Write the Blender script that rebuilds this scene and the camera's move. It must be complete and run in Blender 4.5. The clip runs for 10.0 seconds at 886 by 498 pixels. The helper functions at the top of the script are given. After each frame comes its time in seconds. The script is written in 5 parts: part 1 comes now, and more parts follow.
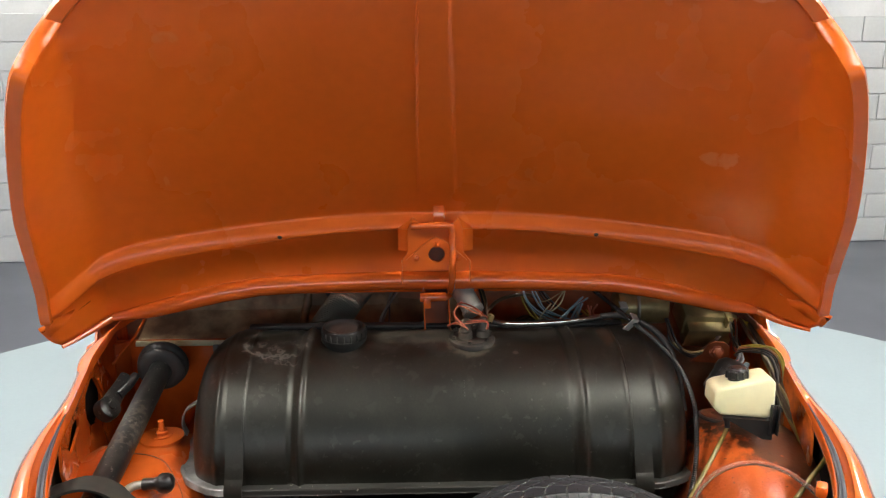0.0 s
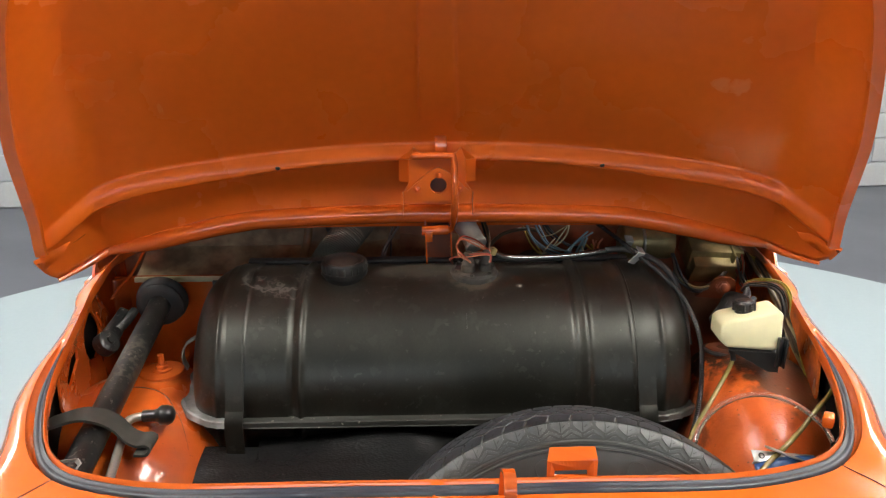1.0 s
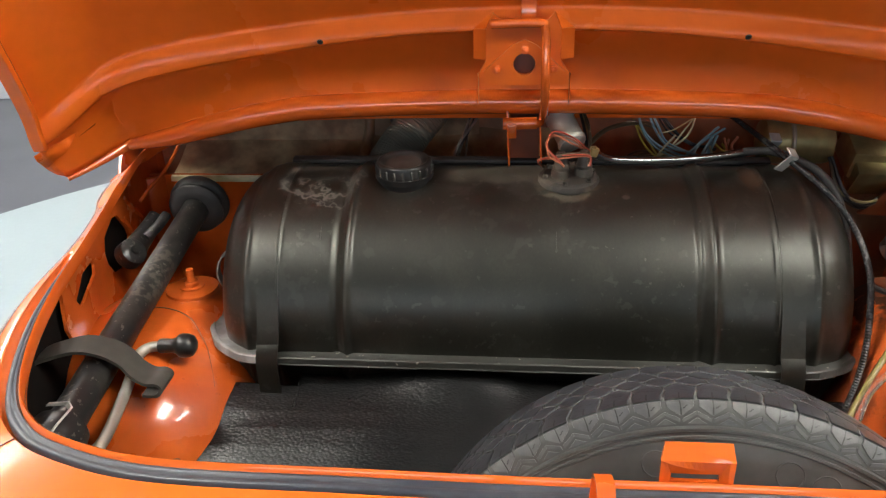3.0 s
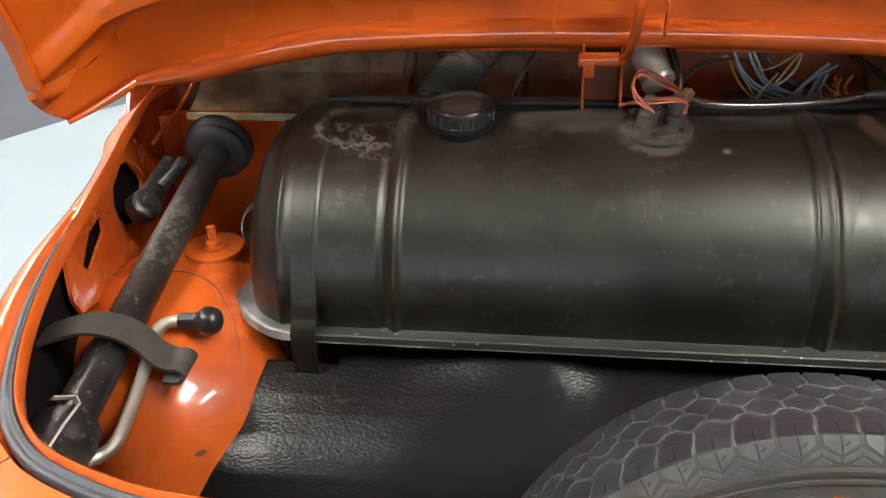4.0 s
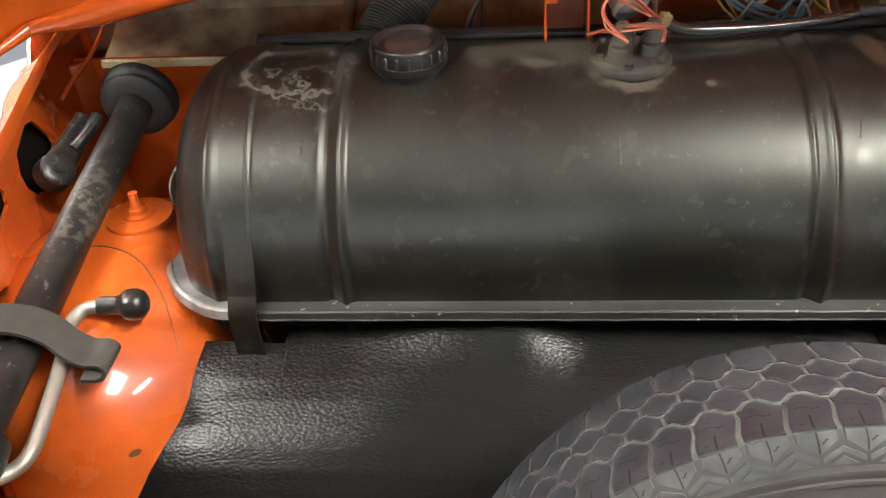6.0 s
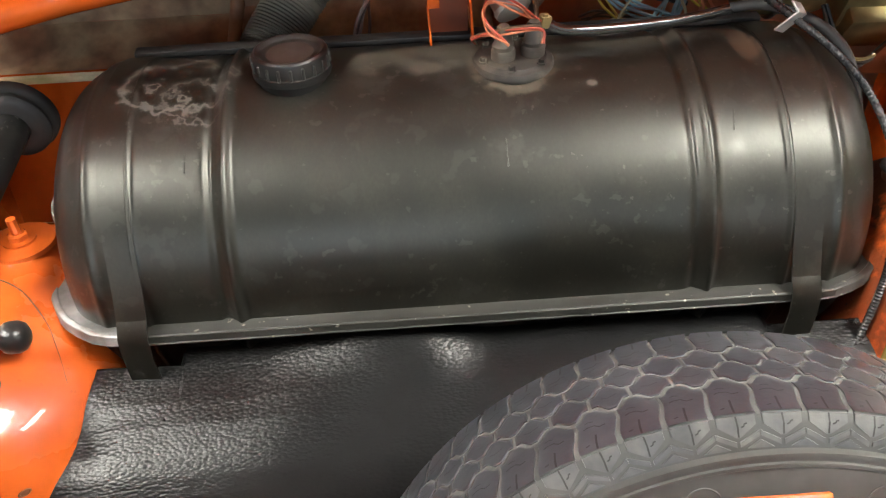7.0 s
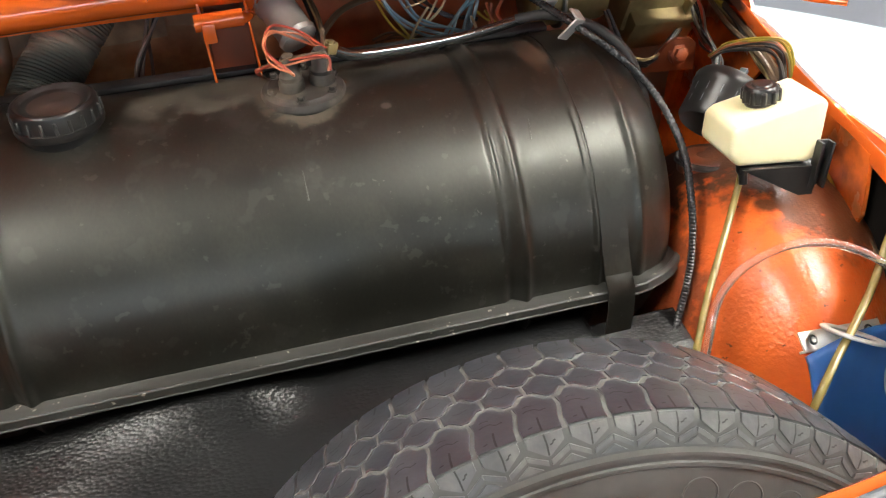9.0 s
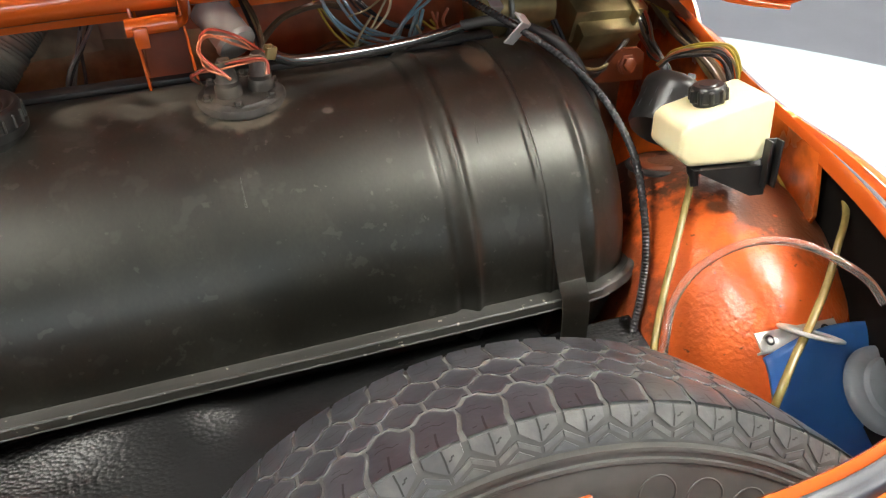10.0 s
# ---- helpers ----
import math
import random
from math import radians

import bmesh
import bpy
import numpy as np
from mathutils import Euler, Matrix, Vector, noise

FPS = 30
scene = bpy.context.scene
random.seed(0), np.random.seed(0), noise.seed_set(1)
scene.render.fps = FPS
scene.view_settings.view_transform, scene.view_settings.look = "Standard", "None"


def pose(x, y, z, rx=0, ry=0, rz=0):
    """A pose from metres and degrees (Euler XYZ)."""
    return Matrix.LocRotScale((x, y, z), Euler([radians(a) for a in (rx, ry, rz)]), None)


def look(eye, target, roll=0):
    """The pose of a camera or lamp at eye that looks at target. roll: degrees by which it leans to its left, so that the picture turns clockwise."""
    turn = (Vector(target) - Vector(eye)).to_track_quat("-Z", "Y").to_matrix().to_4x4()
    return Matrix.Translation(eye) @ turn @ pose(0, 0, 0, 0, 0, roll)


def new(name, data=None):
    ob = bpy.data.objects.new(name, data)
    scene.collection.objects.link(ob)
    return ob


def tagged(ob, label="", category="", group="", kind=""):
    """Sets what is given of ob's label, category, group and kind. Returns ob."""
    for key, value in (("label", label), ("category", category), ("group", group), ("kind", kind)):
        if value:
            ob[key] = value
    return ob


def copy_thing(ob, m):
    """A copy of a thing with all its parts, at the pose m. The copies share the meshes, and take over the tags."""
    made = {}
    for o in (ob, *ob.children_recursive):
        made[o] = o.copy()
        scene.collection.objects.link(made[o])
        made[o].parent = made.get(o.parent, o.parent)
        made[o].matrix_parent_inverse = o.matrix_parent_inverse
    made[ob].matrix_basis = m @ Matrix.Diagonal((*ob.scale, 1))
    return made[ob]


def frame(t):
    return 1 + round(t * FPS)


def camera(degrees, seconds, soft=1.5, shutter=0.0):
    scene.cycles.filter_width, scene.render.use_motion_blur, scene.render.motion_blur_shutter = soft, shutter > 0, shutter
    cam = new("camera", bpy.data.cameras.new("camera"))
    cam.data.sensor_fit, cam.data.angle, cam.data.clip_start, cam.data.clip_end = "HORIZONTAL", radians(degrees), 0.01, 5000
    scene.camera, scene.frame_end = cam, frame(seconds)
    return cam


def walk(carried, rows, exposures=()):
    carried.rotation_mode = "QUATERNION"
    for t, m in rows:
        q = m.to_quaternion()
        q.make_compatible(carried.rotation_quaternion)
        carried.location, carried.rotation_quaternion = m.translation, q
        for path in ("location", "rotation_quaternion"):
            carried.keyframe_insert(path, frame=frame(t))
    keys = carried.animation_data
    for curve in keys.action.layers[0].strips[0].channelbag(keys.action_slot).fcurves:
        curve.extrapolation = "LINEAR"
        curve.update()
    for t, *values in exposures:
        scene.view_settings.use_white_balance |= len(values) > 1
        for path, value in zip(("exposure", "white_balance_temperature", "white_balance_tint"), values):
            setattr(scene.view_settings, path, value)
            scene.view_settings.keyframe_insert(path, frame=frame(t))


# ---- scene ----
cam = camera(58.7, 10.0, soft=1.25)
PATH = [
    (0, (-0.038, 0.142, 1.256), (0.021, 2.083, 0.779), -0.1),
    (0.5, (-0.04, 0.144, 1.24), (0.026, 2.069, 0.704), -0.2),
    (1, (-0.036, 0.16, 1.223), (0.014, 2.067, 0.623), -0.2),
    (1.5, (-0.031, 0.199, 1.215), (-0.018, 2.082, 0.542), -0.4),
    (2, (-0.022, 0.263, 1.204), (-0.08, 2.115, 0.451), -0.7),
    (2.5, (-0.008, 0.334, 1.192), (-0.159, 2.147, 0.362), -1.3),
    (2.7, (-0.008, 0.361, 1.172), (-0.185, 2.173, 0.345), -1.7),
    (4, (-0.08, 0.542, 1.134), (-0.304, 2.243, 0.107), -1.9),
    (4.5, (-0.115, 0.589, 1.122), (-0.299, 2.26, 0.038), -1.6),
    (5, (-0.122, 0.62, 1.108), (-0.292, 2.266, -0.015), -2.0),
    (5.2, (-0.116, 0.625, 1.106), (-0.29, 2.262, -0.031), -2.4),
    (6.3, (-0.063, 0.64, 1.111), (-0.177, 2.24, -0.084), -3.7),
    (6.5, (-0.054, 0.643, 1.114), (-0.138, 2.237, -0.09), -3.6),
    (7, (-0.049, 0.643, 1.113), (-0.004, 2.248, -0.079), -2.8),
    (7.5, (-0.038, 0.646, 1.117), (0.108, 2.249, -0.07), -2.7),
    (8, (-0.025, 0.654, 1.118), (0.222, 2.246, -0.067), -2.8),
    (8.5, (-0.013, 0.658, 1.112), (0.312, 2.245, -0.061), -2.9),
    (9, (-0.002, 0.662, 1.099), (0.393, 2.249, -0.053), -2.9),
    (9.5, (0.006, 0.665, 1.083), (0.457, 2.258, -0.039), -2.6),
    (10, (0.012, 0.665, 1.064), (0.513, 2.274, -0.015), -2.3),
]
walk(cam, [(t, look(eye, target, roll)) for t, eye, target, roll in PATH], exposures=[(0, -0.63), (1.5, -0.58), (3, -0.40), (5, -0.12), (7, 0.39), (8.5, 0.28), (10, 0.09)])

from mathutils import geometry
from mathutils.bvhtree import BVHTree

# ---- world and lights ----
world = bpy.data.worlds.new("world")
scene.world = world
world.use_nodes = True
world.node_tree.nodes["Background"].inputs[0].default_value = (0.8, 0.85, 0.9, 1)
world.node_tree.nodes["Background"].inputs[1].default_value = 0.05
LAMP_POWER = 56.0
WINDOW_POWER = 98.0


# ---- materials ----
def mat(name, base, rough=0.5, metal=0.0, second=None, mix=0.5, scale=6.0, sharp=(0.35, 0.65), bump=0.0, bump_scale=80.0,
        rough_var=0.1, coat=0.0, detail=6.0, grain=0.08, grain_scale=60.0, alpha=1.0, transmission=0.0, random_value=0.0, subsurface=0.0,
        stretch=(1, 1, 1), spec=0.5, cells=0.0):
    m = bpy.data.materials.new(name)
    m.use_nodes = True
    nt = m.node_tree
    p = nt.nodes["Principled BSDF"]
    tc = nt.nodes.new("ShaderNodeTexCoord")
    mp = nt.nodes.new("ShaderNodeMapping")
    mp.inputs["Scale"].default_value = stretch
    nt.links.new(tc.outputs["Object"], mp.inputs[0])

    def tex(sc, det):
        n = nt.nodes.new("ShaderNodeTexNoise")
        n.inputs["Scale"].default_value = sc
        n.inputs["Detail"].default_value = det
        nt.links.new(mp.outputs[0], n.inputs["Vector"])
        return n

    large = tex(scale, detail)
    ramp = nt.nodes.new("ShaderNodeMapRange")
    ramp.inputs["From Min"].default_value, ramp.inputs["From Max"].default_value = sharp
    ramp.inputs["To Max"].default_value = mix
    nt.links.new(large.outputs[0], ramp.inputs[0])
    blend = nt.nodes.new("ShaderNodeMix")
    blend.data_type = "RGBA"
    blend.inputs["A"].default_value = (*base, 1)
    blend.inputs["B"].default_value = (*(second or [c * 0.75 for c in base]), 1)
    nt.links.new(ramp.outputs[0], blend.inputs["Factor"])
    fine = tex(grain_scale, 4)
    shade = nt.nodes.new("ShaderNodeMapRange")
    shade.inputs["From Min"].default_value, shade.inputs["From Max"].default_value = 0.3, 0.7
    shade.inputs["To Min"].default_value, shade.inputs["To Max"].default_value = 1 - grain, 1 + grain
    nt.links.new(fine.outputs[0], shade.inputs[0])
    hsv = nt.nodes.new("ShaderNodeHueSaturation")
    nt.links.new(blend.outputs["Result"], hsv.inputs["Color"])
    nt.links.new(shade.outputs[0], hsv.inputs["Value"])
    last = hsv.outputs[0]
    if random_value:
        info = nt.nodes.new("ShaderNodeObjectInfo")
        rnd = nt.nodes.new("ShaderNodeMapRange")
        rnd.inputs["To Min"].default_value, rnd.inputs["To Max"].default_value = 1 - random_value, 1 + random_value
        nt.links.new(info.outputs["Random"], rnd.inputs[0])
        hsv2 = nt.nodes.new("ShaderNodeHueSaturation")
        nt.links.new(last, hsv2.inputs["Color"])
        nt.links.new(rnd.outputs[0], hsv2.inputs["Value"])
        last = hsv2.outputs[0]
    nt.links.new(last, p.inputs["Base Color"])
    rr = nt.nodes.new("ShaderNodeMapRange")
    rr.inputs["To Min"].default_value, rr.inputs["To Max"].default_value = max(0.02, rough - rough_var), min(1, rough + rough_var)
    nt.links.new(large.outputs[0], rr.inputs[0])
    nt.links.new(rr.outputs[0], p.inputs["Roughness"])
    p.inputs["Metallic"].default_value = metal
    p.inputs["Coat Weight"].default_value = coat
    p.inputs["Coat Roughness"].default_value = 0.06
    p.inputs["Specular IOR Level"].default_value = spec
    p.inputs["Transmission Weight"].default_value = transmission
    p.inputs["Subsurface Weight"].default_value = subsurface
    p.inputs["Subsurface Radius"].default_value = (0.01, 0.008, 0.005)
    p.inputs["Alpha"].default_value = alpha
    if bump:
        bt = tex(bump_scale, 3)
        b = nt.nodes.new("ShaderNodeBump")
        b.inputs["Strength"].default_value = bump
        b.inputs["Distance"].default_value = 0.002
        if cells:
            bt = nt.nodes.new("ShaderNodeTexVoronoi")
            bt.inputs["Scale"].default_value = cells
            nt.links.new(mp.outputs[0], bt.inputs["Vector"])
            b.invert = True
        nt.links.new(bt.outputs[0], b.inputs["Height"])
        nt.links.new(b.outputs[0], p.inputs["Normal"])
    return m


def stain(m, centre, radius, color, amount=0.8, scale=30.0, stretch=(1, 1, 1), rough=0.75, level=0.5, ring=0.0):
    """A blotchy stain of its own shape round a point of the object; with ring, only its dried edge."""
    nt = m.node_tree
    p = nt.nodes["Principled BSDF"]
    tc = nt.nodes.new("ShaderNodeTexCoord")
    mp = nt.nodes.new("ShaderNodeMapping")
    mp.inputs["Location"].default_value = [-c * k for c, k in zip(centre, stretch)]
    mp.inputs["Scale"].default_value = stretch
    ln = nt.nodes.new("ShaderNodeVectorMath")
    ln.operation = "LENGTH"
    fall = nt.nodes.new("ShaderNodeMapRange")
    fall.inputs["From Min"].default_value, fall.inputs["From Max"].default_value = radius, radius * 0.35
    nz = nt.nodes.new("ShaderNodeTexNoise")
    nz.inputs["Scale"].default_value, nz.inputs["Detail"].default_value = scale, 8
    add = nt.nodes.new("ShaderNodeMath")
    add.operation = "MULTIPLY"
    cut = nt.nodes.new("ShaderNodeMapRange")
    cut.inputs["From Min"].default_value, cut.inputs["From Max"].default_value = level * 0.55, level * 0.55 + 0.12
    cut.inputs["To Max"].default_value = amount
    nt.links.new(tc.outputs["Object"], mp.inputs[0])
    nt.links.new(mp.outputs[0], ln.inputs[0])
    nt.links.new(ln.outputs["Value"], fall.inputs[0])
    nt.links.new(tc.outputs["Object"], nz.inputs["Vector"])
    nt.links.new(fall.outputs[0], add.inputs[0])
    nt.links.new(nz.outputs[0], add.inputs[1])
    if ring:
        off, size = nt.nodes.new("ShaderNodeMath"), nt.nodes.new("ShaderNodeMath")
        off.operation, size.operation = "SUBTRACT", "ABSOLUTE"
        off.inputs[1].default_value = level * 0.55
        cut.inputs["From Min"].default_value, cut.inputs["From Max"].default_value = ring, ring * 0.3
        nt.links.new(add.outputs[0], off.inputs[0])
        nt.links.new(off.outputs[0], size.inputs[0])
        nt.links.new(size.outputs[0], cut.inputs[0])
    else:
        nt.links.new(add.outputs[0], cut.inputs[0])
    for sock, value in (("Base Color", (*color, 1)), ("Roughness", rough)):
        old = p.inputs[sock].links[0].from_socket
        mx = nt.nodes.new("ShaderNodeMix")
        if sock == "Base Color":
            mx.data_type = "RGBA"
        mx.inputs["B" if sock == "Base Color" else 3].default_value = value
        nt.links.new(cut.outputs[0], mx.inputs["Factor"])
        a, out = (mx.inputs["A"], mx.outputs["Result"]) if sock == "Base Color" else (mx.inputs[2], mx.outputs[0])
        nt.links.new(old, a)
        nt.links.new(out, p.inputs[sock])


def flecks(m, color, scale, level, patch):
    """Small chips and spots, gathered in patches."""
    nt = m.node_tree
    p = nt.nodes["Principled BSDF"]
    tc = nt.nodes.new("ShaderNodeTexCoord")
    small, large = nt.nodes.new("ShaderNodeTexNoise"), nt.nodes.new("ShaderNodeTexNoise")
    for n, sc in ((small, scale), (large, patch)):
        n.inputs["Scale"].default_value, n.inputs["Detail"].default_value = sc, 3
        nt.links.new(tc.outputs["Object"], n.inputs["Vector"])
    shift = nt.nodes.new("ShaderNodeMath")
    shift.operation = "MULTIPLY_ADD"
    shift.inputs[1].default_value, shift.inputs[2].default_value = 0.35, -0.175
    both = nt.nodes.new("ShaderNodeMath")
    cut = nt.nodes.new("ShaderNodeMapRange")
    cut.inputs["From Min"].default_value, cut.inputs["From Max"].default_value = level, level + 0.04
    cut.inputs["To Max"].default_value = 0.8
    mx = nt.nodes.new("ShaderNodeMix")
    mx.data_type = "RGBA"
    mx.inputs["B"].default_value = (*color, 1)
    nt.links.new(large.outputs[0], shift.inputs[0])
    nt.links.new(shift.outputs[0], both.inputs[0])
    nt.links.new(small.outputs[0], both.inputs[1])
    nt.links.new(both.outputs[0], cut.inputs[0])
    nt.links.new(cut.outputs[0], mx.inputs["Factor"])
    nt.links.new(p.inputs["Base Color"].links[0].from_socket, mx.inputs["A"])
    nt.links.new(mx.outputs["Result"], p.inputs["Base Color"])


ORANGE = (0.74, 0.136, 0.017)
ORANGE_B = (0.70, 0.124, 0.015)
M_PAINT = mat("orange_paint", ORANGE, 0.15, second=ORANGE_B, mix=0.6, coat=0.9, bump=0.02, bump_scale=240, grain=0.02, rough_var=0.05)
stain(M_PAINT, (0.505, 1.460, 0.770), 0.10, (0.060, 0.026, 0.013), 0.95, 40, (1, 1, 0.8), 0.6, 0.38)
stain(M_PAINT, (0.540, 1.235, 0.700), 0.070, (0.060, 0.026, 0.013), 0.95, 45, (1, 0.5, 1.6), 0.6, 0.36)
M_LID = mat("lid_paint", (0.75, 0.143, 0.012), 0.27, second=(0.68, 0.125, 0.012), mix=0.8, scale=3.5, coat=0.15, spec=0.35, bump=0.03, bump_scale=160, grain=0.03)
for _u, _v, _r, _k in ((0.405, 0.300, 0.062, (1, 1, 2.2)), (0.40, 0.545, 0.050, (1, 1, 3.0)), (-0.392, 0.262, 0.022, (3.0, 1, 0.7)), (-0.345, 0.49, 0.040, (1, 1, 2.5))):
    stain(M_LID, (-0.008 + _u, 1.42 - 0.469 * _v - 0.02, 0.86 + 0.883 * _v - 0.015), _r, (0.86, 0.36, 0.17), 0.22, 40, _k, 0.5, 0.72)
M_BAY = mat("bay_paint", (0.57, 0.106, 0.015), 0.26, second=(0.36, 0.052, 0.010), mix=0.7, scale=9, sharp=(0.5, 0.75), coat=0.8, bump=0.05, bump_scale=120, grain=0.06)
M_BAY_DIRTY = mat("bay_paint_dirty", (0.78, 0.155, 0.019), 0.26, second=(0.085, 0.035, 0.014), mix=0.92, scale=13, sharp=(0.46, 0.62), coat=0.3, bump=0.12, bump_scale=150, grain=0.12, detail=9)
M_ARCH = mat("arch_paint_grimy", (0.74, 0.145, 0.024), 0.29, second=(0.50, 0.08, 0.014), mix=0.7, scale=10, coat=0.15, bump=0.5, bump_scale=230, grain=0.05)
stain(M_ARCH, (0.46, 1.31, 0.70), 0.165, (0.040, 0.018, 0.010), 0.95, 75, (1, 1, 0.5), 0.6, 0.39)
stain(M_ARCH, (0.505, 1.215, 0.66), 0.145, (0.075, 0.030, 0.013), 0.9, 55, (1, 1, 0.8), 0.45, 0.36)
# tank side of the arch: grime with the gap's streak shadow painted in
stain(M_ARCH, (0.325, 1.20, 0.61), 0.085, (0.13, 0.030, 0.010), 0.80, 70, (1, 0.7, 0.45), 0.45, 0.35)
flecks(M_ARCH, (0.04, 0.02, 0.012), 190, 0.69, 16.0)
# red-brown grime, darkened further to carry shade in the colour
M_GRIME_SHADE = mat("grime_and_shade_brown", (0.28, 0.060, 0.018), 0.4, second=(0.055, 0.026, 0.015), mix=0.92, scale=15, sharp=(0.36, 0.58), coat=0.15, bump=0.14, bump_scale=150, grain=0.15, detail=9)
flecks(M_BAY, (0.35, 0.06, 0.012), 120, 0.745, 9.0)
M_BULK = mat("bulkhead_grime", (0.44, 0.120, 0.045), 0.45, second=(0.24, 0.135, 0.075), mix=0.9, scale=9, sharp=(0.36, 0.62), bump=0.08, grain=0.15)
M_SHELF = mat("shelf_grime", (0.46, 0.36, 0.215), 0.55, second=(0.165, 0.098, 0.054), mix=0.95, scale=10, sharp=(0.36, 0.58), bump=0.10, bump_scale=120, grain=0.2, detail=9)
M_TANK = mat("tank_satin_black", (0.0060, 0.0058, 0.0046), 0.385, second=(0.0150, 0.0145, 0.0112), mix=0.85, scale=18, sharp=(0.42, 0.70), bump=0.04, bump_scale=190, grain=0.30, grain_scale=240, rough_var=0.06, spec=0.66, detail=9, stretch=(1.6, 1, 1))
M_TANK.node_tree.nodes["Principled BSDF"].inputs["Specular Tint"].default_value = (0.98, 1.0, 0.91, 1)
flecks(M_TANK, (0.019, 0.0185, 0.0165), 38, 0.585, 6.0)
flecks(M_TANK, (0.034, 0.033, 0.029), 85, 0.66, 9.0)
flecks(M_TANK, (0.065, 0.062, 0.054), 120, 0.735, 7.0)
flecks(M_TANK, (0.034, 0.033, 0.029), 210, 0.715, 12.0)
stain(M_TANK, (0.043, 1.322, 0.815), 0.068, (0.090, 0.075, 0.052), 0.6, 80, level=0.52)
stain(M_TANK, (-0.04, 1.345, 0.82), 0.14, (0.10, 0.09, 0.07), 0.5, 34, (1, 2.2, 1), level=0.66)
stain(M_TANK, (0.14, 1.370, 0.815), 0.13, (0.085, 0.075, 0.058), 0.45, 60, (0.7, 2.6, 1), level=0.60)
stain(M_TANK, (-0.265, 1.325, 0.812), 0.085, (0.13, 0.125, 0.11), 0.7, 52, (1, 1.2, 1), level=0.62, ring=0.055)
stain(M_TANK, (-0.245, 1.30, 0.80), 0.050, (0.10, 0.095, 0.085), 0.6, 80, level=0.60, ring=0.05)
stain(M_TANK, (0.110, 1.290, 0.805), 0.008, (0.13, 0.115, 0.095), 0.6, 40, (0.8, 1, 1), level=0.4)
stain(M_TANK, (0.26, 1.335, 0.818), 0.030, (0.075, 0.040, 0.022), 0.7, 60, (1.6, 0.6, 1), level=0.4)
stain(M_TANK, (-0.02, 1.245, 0.785), 0.016, (0.006, 0.005, 0.0045), 0.9, 40, (0.7, 1, 1), 0.3, 0.4)
stain(M_TANK, (0.228, 1.225, 0.768), 0.012, (0.005, 0.005, 0.0045), 0.9, 60, (1, 1, 0.7), 0.3, 0.4)
M_DUST = mat("dusty_black", (0.030, 0.026, 0.022), 0.6, second=(0.12, 0.10, 0.075), mix=0.7, scale=26, sharp=(0.45, 0.62), bump=0.06, grain=0.2)
M_FLANGE = mat("worn_flange", (0.036, 0.036, 0.032), 0.42, 0.2, second=(0.075, 0.075, 0.07), mix=0.7, scale=40, sharp=(0.4, 0.7), bump=0.06, grain=0.2, stretch=(0.2, 1, 1))
flecks(M_FLANGE, (0.42, 0.40, 0.33), 120, 0.70, 9.0)
M_RUBBER = mat("black_rubber", (0.022, 0.022, 0.023), 0.5, second=(0.045, 0.042, 0.038), mix=0.6, scale=22, bump=0.05, grain=0.15)
M_CABLE = mat("cable_sheath", (0.022, 0.022, 0.023), 0.24, second=(0.05, 0.05, 0.05), mix=0.5, scale=40, grain=0.1)
M_STRAP = mat("rubber_strap", (0.030, 0.029, 0.025), 0.58, second=(0.050, 0.047, 0.038), mix=0.6, scale=30, bump=0.06, grain=0.12)
M_SEAL = mat("seal_rubber", (0.030, 0.036, 0.050), 0.36, second=(0.07, 0.075, 0.085), mix=0.6, scale=18, bump=0.03, grain=0.1)
M_SIDE = mat("dusty_tyre_shoulder", (0.066, 0.069, 0.072), 0.40, second=(0.115, 0.116, 0.110), mix=0.8, scale=45, sharp=(0.40, 0.66), bump=0.10, bump_scale=240, grain=0.25)
M_SIDEWALL = mat("tyre_sidewall", (0.050, 0.051, 0.050), 0.44, second=(0.074, 0.074, 0.069), mix=0.7, scale=14, bump=0.05, grain=0.15)
M_TYRE = mat("tyre_rubber", (0.029, 0.032, 0.040), 0.34, second=(0.058, 0.063, 0.073), mix=0.8, scale=38, sharp=(0.42, 0.66), bump=0.10, bump_scale=200, grain=0.22, spec=1.0)
M_GROOVE = mat("tread_groove_dust", (0.118, 0.124, 0.118), 0.9, second=(0.060, 0.061, 0.059), mix=0.7, scale=30, grain=0.25)
M_MAT = mat("leatherette", (0.0080, 0.0080, 0.0085), 0.26, second=(0.0110, 0.0110, 0.0108), mix=0.5, scale=12, bump=0.16, cells=370, grain=0.1, spec=0.24, rough_var=0.03, stretch=(0.62, 1.15, 1.15))
M_JACK = mat("jack_black", (0.013, 0.0125, 0.0125), 0.36, second=(0.035, 0.033, 0.028), mix=0.75, scale=34, sharp=(0.50, 0.66), bump=0.08, grain=0.2)
flecks(M_JACK, (0.13, 0.122, 0.105), 150, 0.635, 24.0)
stain(M_JACK, (-0.487, 1.255, 0.712), 0.085, (0.15, 0.138, 0.11), 0.55, 110, (1, 0.6, 1), level=0.84)
M_STEEL = mat("zinc_steel", (0.40, 0.39, 0.35), 0.40, 0.6, second=(0.24, 0.21, 0.15), mix=0.7, scale=30, bump=0.05, grain=0.12)
M_WORN = mat("worn_bare_edge", (0.55, 0.55, 0.53), 0.4, 0.3, second=(0.35, 0.35, 0.33), mix=0.6, scale=60)
M_PIPE = mat("dark_steel_pipe", (0.20, 0.20, 0.20), 0.18, 0.9, second=(0.10, 0.10, 0.10), mix=0.6, scale=30, grain=0.05)
